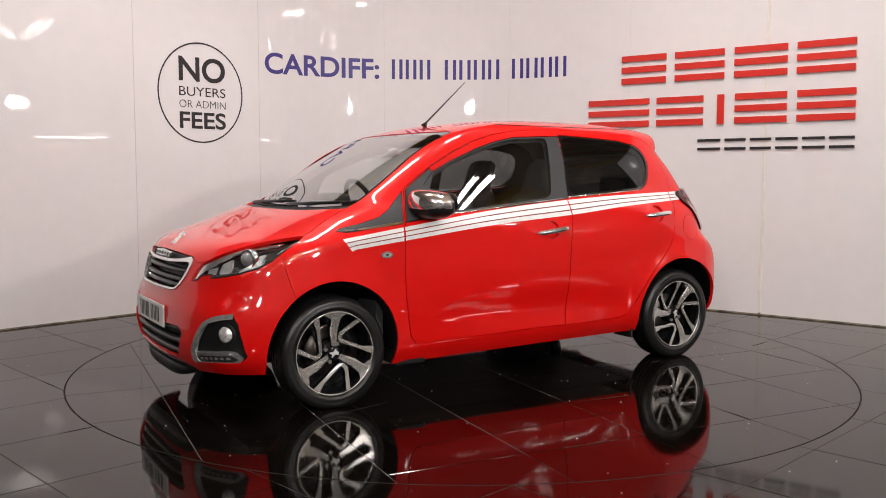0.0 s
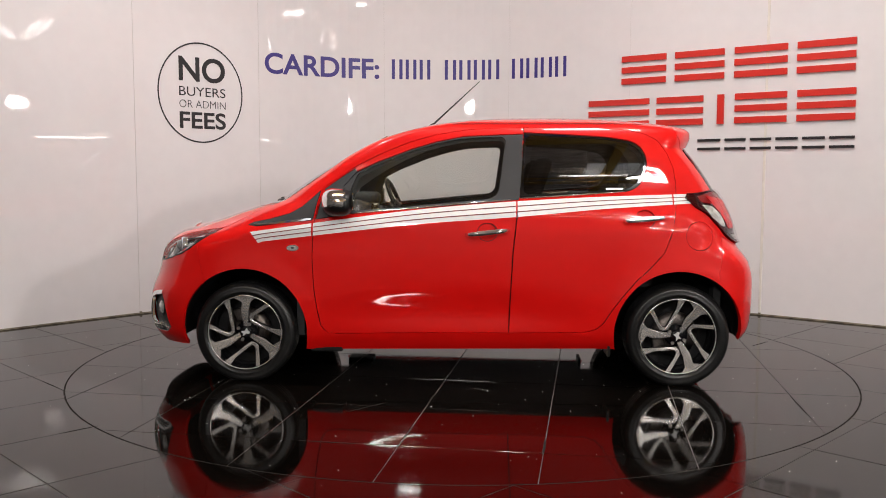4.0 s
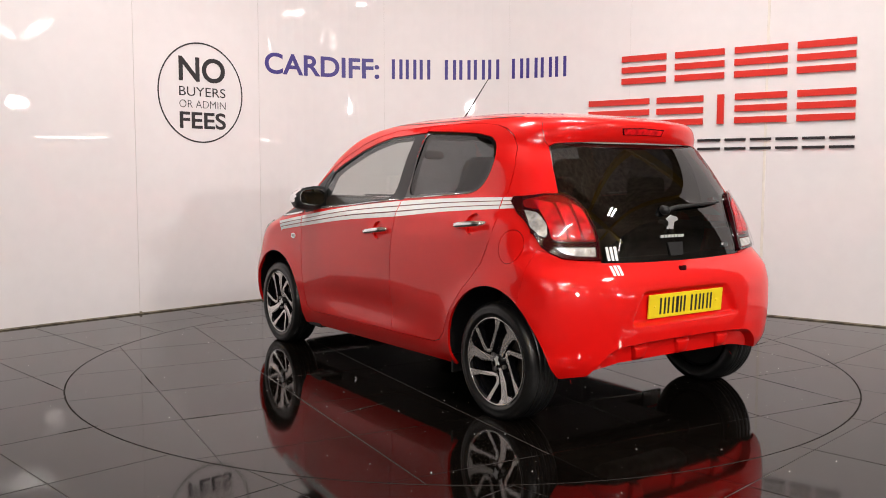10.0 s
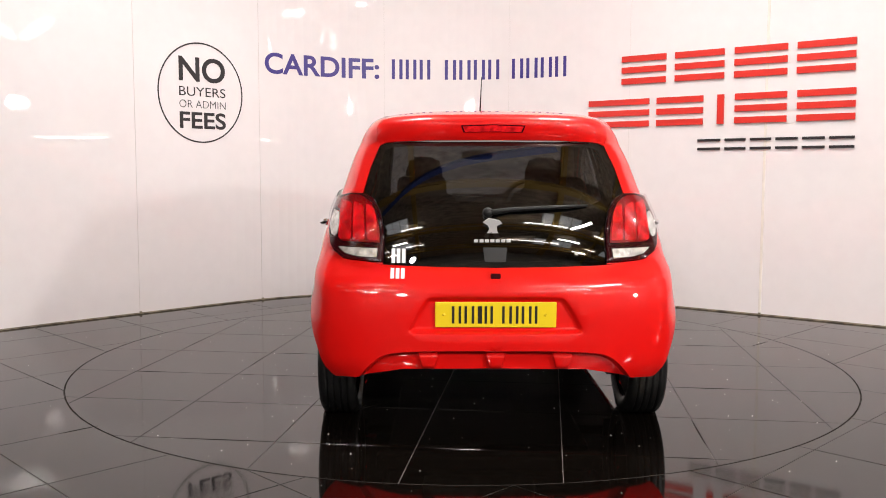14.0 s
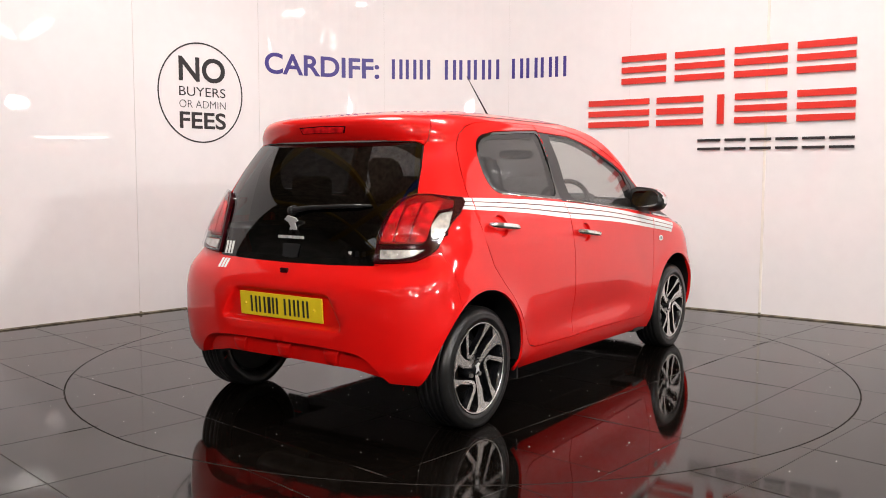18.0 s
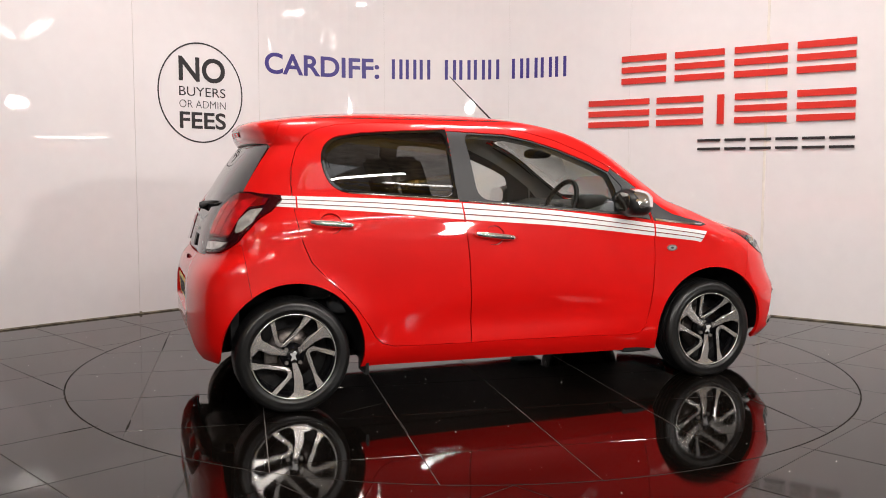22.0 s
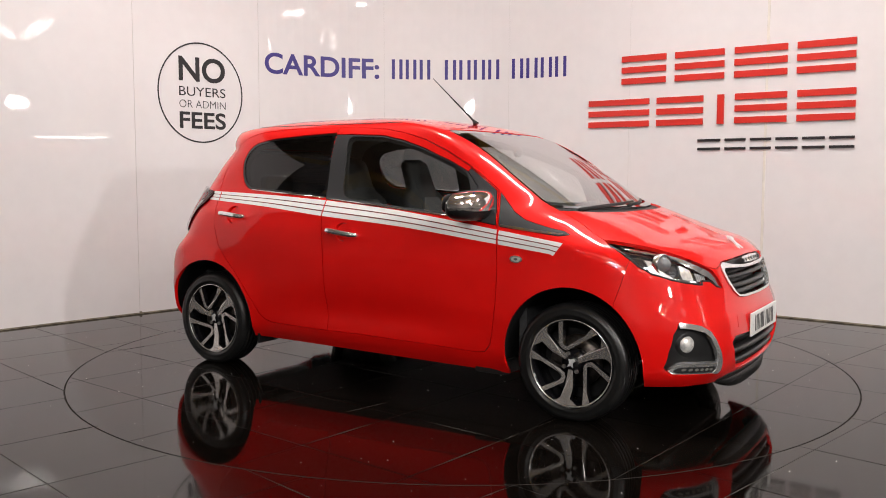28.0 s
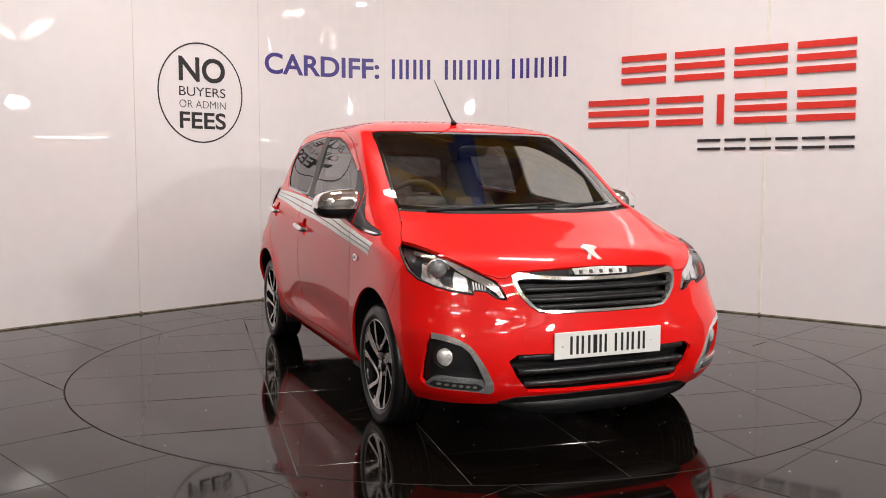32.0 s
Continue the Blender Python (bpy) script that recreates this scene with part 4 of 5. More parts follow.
    # wheel arch linings
    for ax in (-AXLE, AXLE):
        bm = bmesh.new()
        rows = []
        for k in range(25):
            a = radians(-5 + 190 * k / 24)
            rim = float(at_skin(SIDE, ax + ARCH * math.cos(a), max(HUB_Z + ARCH * math.sin(a), ZLOW)).y) - .014
            rows.append([bm.verts.new((ax + r * math.cos(a), sg * y, HUB_Z + r * math.sin(a))) for r, y in ((ARCH + .001, rim), (ARCH + .004, rim - .12), (ARCH + .0, .50), (.05, .49))])
        for p, q in zip(rows, rows[1:]):
            for i in range(3):
                bm.faces.new((p[i], p[i + 1], q[i + 1], q[i]))
        part("arch_lining", bm, BLACK, car, "black wheel arch lining", True)


def bmesh_shell(c, rx, ry, rz, sg):
    """A mirror housing drawn out from its flat inner end to a rounded tip."""
    bm = bmesh.new()
    rows = []
    for v, h, d in ((0, .90, .86), (.03, .97, .95), (.15, 1.02, 1.0), (.4, 1.02, 1.0), (.62, .96, .96), (.78, .85, .88), (.89, .68, .74), (.96, .46, .54), (.99, .24, .30), (1, .06, .1)):
        y = c[1] + sg * ry * (2 * v - 1)
        row = []
        for k in range(28):
            a = 2 * math.pi * k / 28
            x, z = (math.copysign(abs(q) ** .72, q) for q in (math.cos(a), math.sin(a)))
            x = x * rx * d * (1.0 if x > 0 else .82)
            row.append(bm.verts.new((c[0] + x - .030 * v * v, y, c[2] + z * rz * h - .012 * v)))
        rows.append(row)
    for p, q in zip(rows, rows[1:]):
        for k in range(28):
            bm.faces.new((p[k], p[(k + 1) % 28], q[(k + 1) % 28], q[k]))
    bm.faces.new(rows[0]), bm.faces.new(rows[-1])
    bmesh.ops.recalc_face_normals(bm, faces=bm.faces)
    return bm


def bmesh_cap(c, rx, ry, rz, sg):
    """The upper front shell of the mirror housing."""
    bm = bmesh_shell(c, rx, ry, rz, sg)
    low = [v for v in bm.verts if v.co.z < c[2] - .034 or v.co.x < c[0] - .040 - .030 * ((v.co.y - c[1]) * sg / ry * .5 + .5) ** 2]
    bmesh.ops.delete(bm, geom=low, context="VERTS")
    return bm


both_sides(side_fittings)


# ---- wheels ----
def wheel_meshes():
    turn_y = lambda r, h, a: (r * math.cos(a), h, r * math.sin(a))
    out = []
    bm = bmesh.new()
    prof = [(.205, -.070), (.225, -.083), (.25, -.086), (.270, -.080), (.279, -.068)]
    for g in (-.045, -.015, .015, .045):
        prof += [(.283, g - .010), (.283, g - .004), (.276, g - .003), (.276, g + .003), (.283, g + .004), (.283, g + .010)]
    prof += [(.279, .068), (.270, .080), (.262, .0835), (.260, .0855), (.250, .087), (.235, .0865), (.232, .088), (.225, .085), (.212, .078), (.205, .068)]
    lathe(bm, prof, 72, turn_y)
    out.append(("tyre", mesh_of("tyre", bm, RUBBER, True)))
    bm = bmesh.new()
    lathe(bm, [(.212, .074), (.213, .079), (.206, .081), (.201, .078), (.195, .066), (.190, .03), (.188, -.06), (.20, -.07)], 64, turn_y)
    out.append(("rim", mesh_of("rim", bm, RIM_DARK, True)))
    bm = bmesh.new()
    lathe(bm, [(.2088, .0806), (.2068, .0816), (.2045, .0808), (.2035, .0795)], 72, turn_y)
    out.append(("rim_lip", mesh_of("rim_lip", bm, ALLOY, True)))

    def bar(pts, mat_name):
        """A spoke from an outline in the wheel's plane, dished towards the hub."""
        b = bmesh.new()

        def put(u, v, w):
            r = math.hypot(u, v)
            return (u, .058 + .020 * (r / .2) ** 1.5 - w, v)
        prism(b, pts, put, .030)
        bmesh.ops.recalc_face_normals(b, faces=b.faces)
        es = [e for e in b.edges if len(e.link_faces) == 2 and all(f.calc_center_median().y > .02 for f in e.link_faces)]
        return b

    def pol(r, a):
        return (r * math.cos(radians(a)), r * math.sin(radians(a)))
    out_thin = mesh_of("spoke_frame", bar([(0.1145, 0.1739), (0.0854, 0.0614), (0.0625, 0.0468), (0.0406, 0.0468), (0.0208, 0.0645), (-0.0291, 0.1228), (-0.0947, 0.1895), (-0.0562, 0.2061), (-0.0312, 0.1509), (0.0333, 0.0781), (0.0458, 0.0645), (0.0625, 0.0687), (0.0729, 0.0854), (0.0927, 0.1843)], ""), ALLOY)
    out_wide = mesh_of("spoke", bar([(-0.0219, 0.0312), (-0.0729, 0.0916), (-0.1208, 0.1228), (-0.1083, 0.1791), (-0.1541, 0.1499), (-0.1853, 0.1041), (-0.2040, 0.0500), (-0.1822, 0.0791), (-0.1541, 0.0864), (-0.1020, 0.0614), (-0.0416, 0.0167), (-0.0291, 0.0052)], ""), ALLOY)
    for me in (out_thin, out_wide):
        me.materials.append(RIM_DARK)
        for p in me.polygons:
            if abs(p.normal.y) < .6:
                p.material_index = 1
    bm = bmesh.new()
    lathe(bm, [(.0001, .066), (.028, .066), (.034, .062), (.036, .05), (.058, .048), (.062, .03), (.06, 0)], 32, turn_y)
    hub = mesh_of("hub", bm, RIM_DARK, True)
    bm = bmesh.new()
    prism(bm, [(-.012, -.016), (-.002, -.010), (.010, -.018), (.006, -.002), (.014, .010), (.004, .012), (-.004, .018), (-.013, .012), (-.006, .002)], lambda u, v, w: (u * 1.35, .0665 + w, v * 1.35), .003)
    emblem = mesh_of("emblem", bm, BADGE_METAL)
    bm = bmesh.new()
    bmesh.ops.create_cone(bm, segments=6, radius1=.010, radius2=.009, depth=.02, cap_ends=True, matrix=Matrix.Rotation(math.pi / 2, 4, "X"))
    bolt = mesh_of("bolt", bm, SILENCER)
    bm = bmesh.new()
    lathe(bm, [(.06, -.01), (.125, -.01), (.125, -.03), (.06, -.03)], 40, turn_y)
    disc = mesh_of("brake_disc", bm, STEEL, True)
    bm = boxed(.06, .135, -.05, .005, -.05, .05, bevel=.01)
    caliper = mesh_of("brake_caliper", bm, STEEL)
    bm = bmesh.new()
    lathe(bm, [(.0001, -.052), (.10, -.052), (.19, -.050), (.19, -.056), (.0001, -.058)], 40, turn_y)
    shield = mesh_of("brake_shield", bm, BLACK)
    return out, out_thin, out_wide, hub, emblem, bolt, disc, caliper, shield


WHEEL = wheel_meshes()


def wheel(x, y, phase):
    rings, thin, wide, hub, emblem, bolt, disc, caliper, shield = WHEEL
    flip = pose(x, y, WHEEL_Z, 0, 0, 180 if y < 0 else 0) @ pose(0, 0, 0, 0, phase, 0) @ Matrix.Diagonal((.977, 1, .977, 1))
    w = None
    for nm, me in rings:
        if w is None:
            # the tyre's foot lies flat on the floor and bulges a little
            me = me.copy()
            back = flip.inverted()
            for v in me.vertices:
                p = flip @ v.co
                if p.z < .03:
                    p.y += (p.y - y) * .10 * (1 - max(p.z, 0) / .03)
                    p.z = max(p.z, .0008)
                    v.co = back @ p
        ob = new("wheel" if w is None else nm, me)
        if w is None:
            w = ob
            ob.parent, ob.matrix_basis = car, flip
            tagged(ob, "black tyre on a machined alloy wheel")
        else:
            ob.parent = w

    def sub(nm, me, m=Matrix()):
        ob = new(nm, me)
        ob.parent, ob.matrix_basis = w, m
    for k in range(3):
        sub("spoke_frame", thin, pose(0, 0, 0, 0, 120 * k, 0))
        sub("spoke", wide, pose(0, 0, 0, 0, 120 * k, 0))
    sub("hub", hub), sub("emblem", emblem), sub("brake_disc", disc), sub("brake_caliper", caliper), sub("brake_shield", shield)
    for k in range(4):
        sub("bolt", bolt, pose(.047 * math.cos(math.pi / 4 + k * math.pi / 2), .052, .047 * math.sin(math.pi / 4 + k * math.pi / 2)))


for _x, _y, _ph in ((AXLE, .713, -70), (-AXLE, .708, 15), (AXLE, -.713, -16), (-AXLE, -.708, 0)):
    wheel(_x, _y, _ph)


# ---- front, rear and roof fittings ----
def bars(bm_list):
    return bm_list


def slat(zc, y1, thick, deep, out):
    """A grille bar that follows the nose."""
    bm = bmesh.new()
    rows = []
    for k in range(25):
        y = -y1 + 2 * y1 * k / 24
        p = at_skin(FRONT, abs(y), zc)
        rows.append([bm.verts.new((p.x + dx + out, y, zc + dz)) for dx, dz in ((0, -thick), (.004, 0), (0, thick), (-deep, thick * .6), (-deep, -thick * .6))])
    for p, q in zip(rows, rows[1:]):
        for i in range(5):
            bm.faces.new((p[i], p[(i + 1) % 5], q[(i + 1) % 5], q[i]))
    bm.faces.new(rows[0]), bm.faces.new(rows[-1][::-1])
    return bm


_gr = PARTS[("front_bumper", False)]
part("grille_back", patch(GRILLE, True, False, .001, -.07, .03), BLACK, _gr)
for _z, _y in ((.656, .360), (.614, .340), (.586, .312)):
    part("grille_slat", slat(_z, _y, .010, .04, -.016), GRILLE_GREY, _gr, "", True)
part("grille_back", patch(LOWER_GRILLE, True, False, .001, -.07, .03), BLACK, _gr)
for _z, _y in ((.390, .405), (.330, .405), (.276, .375)):
    part("grille_slat", slat(_z, _y, .012, .05, -.014), GRILLE_GREY, _gr, "", True)
# chrome name bar on the grille and badge above it, as plain shapes
part("badge_bar", patch(keyed(FRONT, (0, .739), (.134, .734), (.126, .710), (0, .707)), True, False, .004, .010, .02), SILVER, _gr, "ribbed chrome badge bar", True)
for k in range(7):
    _y = .0245 * (k - 3)
    part("badge_mark", boxed(-.004, .004, _y - .0075, _y + .0075, -.008, .008, bevel=.001), TRIM, _gr, "", False, Matrix.Translation(at_skin(FRONT, abs(_y), .724, _y < 0)) @ pose(.0105, 0, 0, 0, -20, 0))
BADGE = [(-.030, -.030), (-.016, -.034), (-.004, -.012), (.012, -.034), (.030, -.034), (.018, -.010), (.016, .008), (.034, .016), (.026, .026), (.008, .030), (-.014, .034), (-.034, .020), (-.016, .010), (-.010, -.004)]


BADGE = [(u * 1.22, v * 1.35) for u, v in BADGE]


def badge(parent, c, lean, face, label):
    bm = bmesh.new()
    prism(bm, BADGE, lambda u, v, w: (w * face, u * face, v), .006)
    bmesh.ops.recalc_face_normals(bm, faces=bm.faces)
    part("badge", bm, BADGE_METAL, parent, label, False, Matrix.Translation(c) @ pose(0, 0, 0, 0, lean, 0))


badge(PARTS[("bonnet", False)], (1.688, 0, .796), -48, 1, "plain chrome badge")
badge(PARTS[("hatch_glass", False)], (-1.523, 0.012, .897), -16, -1, "plain chrome badge")
_hg = PARTS[("hatch_glass", False)]
for k in range(7):
    part("badge_mark", boxed(-1.540, -1.534, .012 + .0235 * (k - 3.5) + .003, .012 + .0235 * (k - 2.5) - .003, .835, .848), BADGE_METAL, _hg)
for k in range(3):
    part("badge_mark", boxed(-1.546 + .009 * k, -1.536 + .009 * k, -.345 - .030 * k - .016, -.345 - .030 * k, .772, .794), BADGE_METAL, _hg)
part("latch_pad", patch([(REAR, 0, .812), (REAR, .052, .812), (REAR, .045, .752), (REAR, 0, .750)], True, False, .006, .004, .02), BLACK, _hg, "grey latch pad", True)
part("lock_button", boxed(-1.602, -1.585, -.022, .022, .682, .705, bevel=.005), TAIL_DARK, PARTS[("rear_bumper", False)])
# striped decal on the hatch and bumper
for k in range(3):
    y = .450 - .0225 * k
    part("stripe", patch([(REAR, y, .806), (REAR, y - .016, .806), (REAR, y - .016, .745), (REAR, y, .745)], False, False, .0005, .003, .02), WHITE, _hg, "", True)
    part("stripe", patch([(REAR, y + .003, .724), (REAR, y - .013, .724), (REAR, y - .013, .682), (REAR, y + .003, .682)], False, False, .0005, .0012, .02), WHITE, PARTS[("rear_bumper", False)], "", True)
# rear wiper
bm = bmesh.new()
tube(bm, [(-1.515, .03, .962), (-1.50, -.06, .975), (-1.503, -.20, .984), (-1.492, -.33, .990), (-1.468, -.41, .993)], .008, 8, radii=[.014, .011, .009, .008, .005])
_w = part("rear_wiper", bm, BLACK, car, "black rear wiper resting on the hatch glass", True)
part("wiper_boss", lathe(bmesh.new(), [(.0001, -.026), (.016, -.024), (.022, -.006), (.024, .012)], 20, lambda r, h, a: (h, r * math.cos(a), r * math.sin(a))), BLACK, _w, "", True, Matrix.Translation((-1.502, .03, .962)))
# high brake lamp
part("brake_lamp", patch(keyed(REAR, (0, 1.356), (.146, 1.351), (.134, 1.320), (0, 1.322)), True, False, .004, .003, .02), TAIL_DARK, PARTS[("spoiler", False)], "dark red high brake lamp", True)
part("brake_lens", patch(keyed(REAR, (0, 1.352), (.138, 1.347), (.127, 1.323), (0, 1.325)), True, False, .002, .006, .02), LIT_RED, PARTS[("spoiler", False)], "", True)


def plate(name, m, mat, label, parent):
    p = part(name, boxed(0, .008, -.260, .260, -.0555, .0555, bevel=.003), mat, parent, label, False, m)
    for i, (u, w) in enumerate(((-.168, .040), (-.113, .042), (-.068, .018), (-.030, .036), (.048, .042), (.104, .036), (.160, .036))):
        for a, b in ((u - w / 2, u - w / 2 + .011), (u + w / 2 - .011, u + w / 2)):
            part("bar", boxed(.008, .0095, a, b, -.038, .038), INK, p)
    for u in (-.222, .212):
        part("plate_screw", lathe(bmesh.new(), [(.0001, .012), (.006, .011), (.007, .008)], 12, lambda r, h, a: (h, r * math.cos(a), r * math.sin(a))), mat, p, "", True, Matrix.Translation((0, u, 0)))


plate("number_plate", pose(1.838, 0, .431, 0, 0, 0), PLATE_WHITE, "white number plate with plain black bars", _gr)
plate("number_plate", pose(-1.616, 0, .531, 0, 4, 180), PLATE_YELLOW, "yellow number plate with plain black bars", PARTS[("rear_bumper", False)])
part("chin_spoiler", patch(keyed(FRONT, (0, .225), (.40, .222), (.47, .20), (.45, .1905), (0, .1905)), True, False, .05, .004, .03), BLACK, _gr, "black chin spoiler", True)
bm = bmesh.new()
_rows = []
for k in range(21):
    y = -.46 + .92 * k / 20
    p = at_skin(FRONT, abs(y), .20)
    _rows.append([bm.verts.new((p.x + .002, y, .21)), bm.verts.new((p.x - .006, y, .132 + .06 * (abs(y) / .46) ** 4)), bm.verts.new((p.x - .03, y, .132 + .06 * (abs(y) / .46) ** 4)), bm.verts.new((p.x - .05, y, .21))])
for p, q in zip(_rows, _rows[1:]):
    for i in range(4):
        bm.faces.new((p[i], p[(i + 1) % 4], q[(i + 1) % 4], q[i]))
part("chin_lip", bm, BLACK, _gr, "", True)
for y in (-.29, 0, .29):
    bm = prism(bmesh.new(), [(-1.55, .372), (-1.598, .366), (-1.612, .346), (-1.606, .304), (-1.592, .288), (-1.55, .286)], lambda u, v, w: (u, y - .036 + w, v), .070)
    bmesh.ops.recalc_face_normals(bm, faces=bm.faces)
    for v in bm.verts:
        v.co.y = y + (v.co.y - y) * (1.25 if v.co.z > .33 else .8)
    bmesh.ops.bevel(bm, geom=bm.edges[:], offset=.007, segments=2, affect="EDGES", profile=.5)
    part("diffuser_fin", bm, PAINT, PARTS[("rear_bumper", False)], "", True)
# roof joints and the cover of the towing eye
def roof_joint(mirror):
    xs = [-1.02 + .0825 * k for k in range(14)]
    part("roof_joint", patch([(SIDE, x, 1.4125) for x in xs] + [(SIDE, x, 1.4085) for x in xs[::-1]], False, mirror, .0008, .0008, .03), BLACK, PARTS[("body_shell", False)], "black roof joint", True)


both_sides(roof_joint)
part("tow_cover", patch(rounded(keyed(FRONT, (.325, .492), (.382, .490), (.386, .437), (.328, .437)), .12, 2), False, True, .003, .0016, .015), PAINT, PARTS[("front_bumper", False)], "", True)
# aerial
bm = bmesh.new()
tube(bm, [(.198, 0, 1.420), (.190, 0, 1.432), (.178, 0, 1.445), (-.10, 0, 1.700)], .004, 8, radii=[.020, .013, .006, .0022])
part("aerial", bm, BLACK, car, "thin black roof aerial", True)
# front wipers
for pts in ([(1.085, -.52, .958), (1.105, -.40, .968), (1.118, -.1, .978), (1.10, .16, .986)], [(1.11, .06, .962), (1.085, .30, .975), (1.02, .50, .985), (.955, .585, .99)]):
    bm = bmesh.new()
    tube(bm, pts, .008, 8, radii=[.012, .010, .008, .006])
    part("wiper", bm, BLACK, car, "black windscreen wiper", True)


# ---- cabin and underside ----
def inner(names, mat, nm, label, zmin=0.0, both=True):
    """Trim inside the skin: the same pieces drawn in towards the cabin."""
    xyz = SKIN_XYZ * (.985, .955, 1) - (0, 0, .022)
    faces = [f for r, fs in zip(REGIONS, SKIN_GROUPS) if r[0] in names for f in fs if SKIN_XYZ[list(f), 2].min() > zmin]
    if both:
        part(nm, panel(xyz, faces, True, False, 0, 0), mat, car, label, True)
    for mirror in (() if both else (False, True)):
        part(nm, panel(xyz, faces, False, mirror, 0, 0), mat, car, label, True)


inner(("body_shell", "spoiler"), LINING, "headlining", "grey roof lining and pillar trim", .93)
inner(("front_door", "rear_door", "mirror_sail", "window_frame", "rear_window_frame"), CABIN, "door_trim", "dark door trim", both=False)
for _sy in (-1, 1):
    bm = bmesh.new()
    tube(bm, [Vector((p[0] - .014, p[1] * _sy * .984, p[2] - .013)) for p in (at_skin(FRONT, a, z) for a, z in ((.632, .985), (.622, 1.06), (.607, 1.154), (.588, 1.25), (.568, 1.33)))], .013, 8)
    part("screen_seal", bm, BLACK, car, "black rubber seal of the windscreen", True)
part("floor_pan", boxed(-1.14, 1.50, -.49, .49, .19, .235, bevel=.01), BLACK, car, "black underside")
part("floor_pan", boxed(-.80, .80, -.735, .735, .192, .24, bevel=.01), BLACK, car)
part("bulkhead", boxed(.86, .90, -.70, .70, .24, .93), CABIN, car)
part("rear_wall", boxed(-1.44, -1.40, -.60, .60, .30, .74), CABIN, car)
part("parcel_shelf", boxed(-1.45, -1.02, -.58, .58, .86, .885, bevel=.008), CABIN, car, "dark parcel shelf")
part("silencer", lathe(bmesh.new(), [(.0001, -.26), (.075, -.25), (.085, -.22), (.085, .22), (.075, .25), (.0001, .26)], 24, lambda r, h, a: (r * math.cos(a), h, r * .55 * math.sin(a))), SILENCER, car, "grey exhaust silencer", True, pose(-1.42, .06, .298))
part("beam_axle", boxed(-1.22, -1.12, -.55, .55, .22, .30, bevel=.02), BLACK, car)
for sy in (-1, 1):
    part("sill_flap", boxed(.64, .815, sy * .60 if sy > 0 else -.752, .752 if sy > 0 else -.60, .158, .23, bevel=.008), BLACK, car)
    part("mud_flap", boxed(-.815, -.80, sy * .62 if sy > 0 else -.77, .77 if sy > 0 else -.62, .15, .24), BLACK, car)


def seat(x, y, wide):
    s = part("seat", boxed(x - .25, x + .25, y - wide, y + wide, .42, .56, bevel=.05), FABRIC, car, "dark cloth seat", True)
    bm = bmesh.new()
    prism(bm, [(-wide, 0), (wide, 0), (wide * 1.0, .38), (wide * .82, .55), (wide * .45, .60), (wide * .42, .76), (wide * .3, .80), (-wide * .3, .80), (-wide * .42, .76), (-wide * .45, .60), (-wide * .82, .55), (-wide, .38)],
          lambda u, v, w: (x - .20 - v * .30 - w, y + u, .48 + v * .93), .11)
    bmesh.ops.recalc_face_normals(bm, faces=bm.faces)
    bmesh.ops.bevel(bm, geom=[e for e in bm.edges], offset=.02, segments=2, affect="EDGES")
    part("seat_back", bm, FABRIC, s, "tall seat back with built-in headrest", True)
    bm = bmesh.new()
    prism(bm, [(-wide * .55, .08), (wide * .55, .08), (wide * .60, .40), (wide * .35, .54), (-wide * .35, .54), (-wide * .60, .40)], lambda u, v, w: (x - .196 - v * .30 + w, y + u, .48 + v * .93), .012)
    bmesh.ops.recalc_face_normals(bm, faces=bm.faces)
    part("seat_insert", bm, PALE_FABRIC, s, "paler grey seat insert")


for _y in (-.33, .33):
    seat(.02, _y, .23)
bench = part("rear_bench", boxed(-.95, -.48, -.58, .58, .42, .56, bevel=.05), FABRIC, car, "dark cloth rear bench", True)
part("bench_back", boxed(-1.08, -.93, -.58, .58, .50, .98, bevel=.04), FABRIC, bench, "", True)
for _y in (-.33, .33):
    part("headrest", boxed(-1.10, -1.02, _y - .12, _y + .12, 1.0, 1.12, bevel=.03), FABRIC, bench, "", True)
bm = bmesh.new()
prism(bm, [(.60, .55), (.92, .55), (.97, .90), (.93, .955), (.72, .975), (.58, .93), (.53, .80)], lambda u, v, w: (u, -.66 + w, v), 1.32)
bmesh.ops.recalc_face_normals(bm, faces=bm.faces)
bmesh.ops.bevel(bm, geom=bm.edges[:], offset=.02, segments=2, affect="EDGES")
part("dashboard", bm, CABIN, car, "dark grey dashboard", True)
part("instrument_pod", boxed(.56, .72, -.45, -.25, .93, 1.015, bevel=.03), CABIN, car, "round instrument pod", True)
part("centre_screen", boxed(.545, .56, -.12, .12, .82, .95, bevel=.01), GLOSS, car)
bm = bmesh.new()
tube(bm, [(.0, .175 * math.cos(2 * math.pi * k / 32), .175 * math.sin(2 * math.pi * k / 32)) for k in range(32)], .015, 10, closed=True)
_sw = part("steering_wheel", bm, BLACK, car, "black steering wheel on the right-hand side", True, pose(.44, -.35, .93, 0, 24, 0))
part("wheel_boss", boxed(-.01, .05, -.06, .06, -.05, .04, bevel=.015), CABIN, _sw, "", True)
for a in (0, 180, 270):
    bm = bmesh.new()
    tube(bm, [(0.01, .05 * math.cos(radians(a)), .05 * math.sin(radians(a))), (0, .17 * math.cos(radians(a)), .17 * math.sin(radians(a)))], .013, 8)
    part("wheel_spoke", bm, ALLOY if a == 270 else BLACK, _sw, "", True)
bm = bmesh.new()
bmesh.ops.create_uvsphere(bm, u_segments=20, v_segments=12, radius=1)
for v in bm.verts:
    v.co = Vector((.02 * v.co.x, .112 * math.copysign(abs(v.co.y) ** .55, v.co.y), .031 * math.copysign(abs(v.co.z) ** .7, v.co.z)))
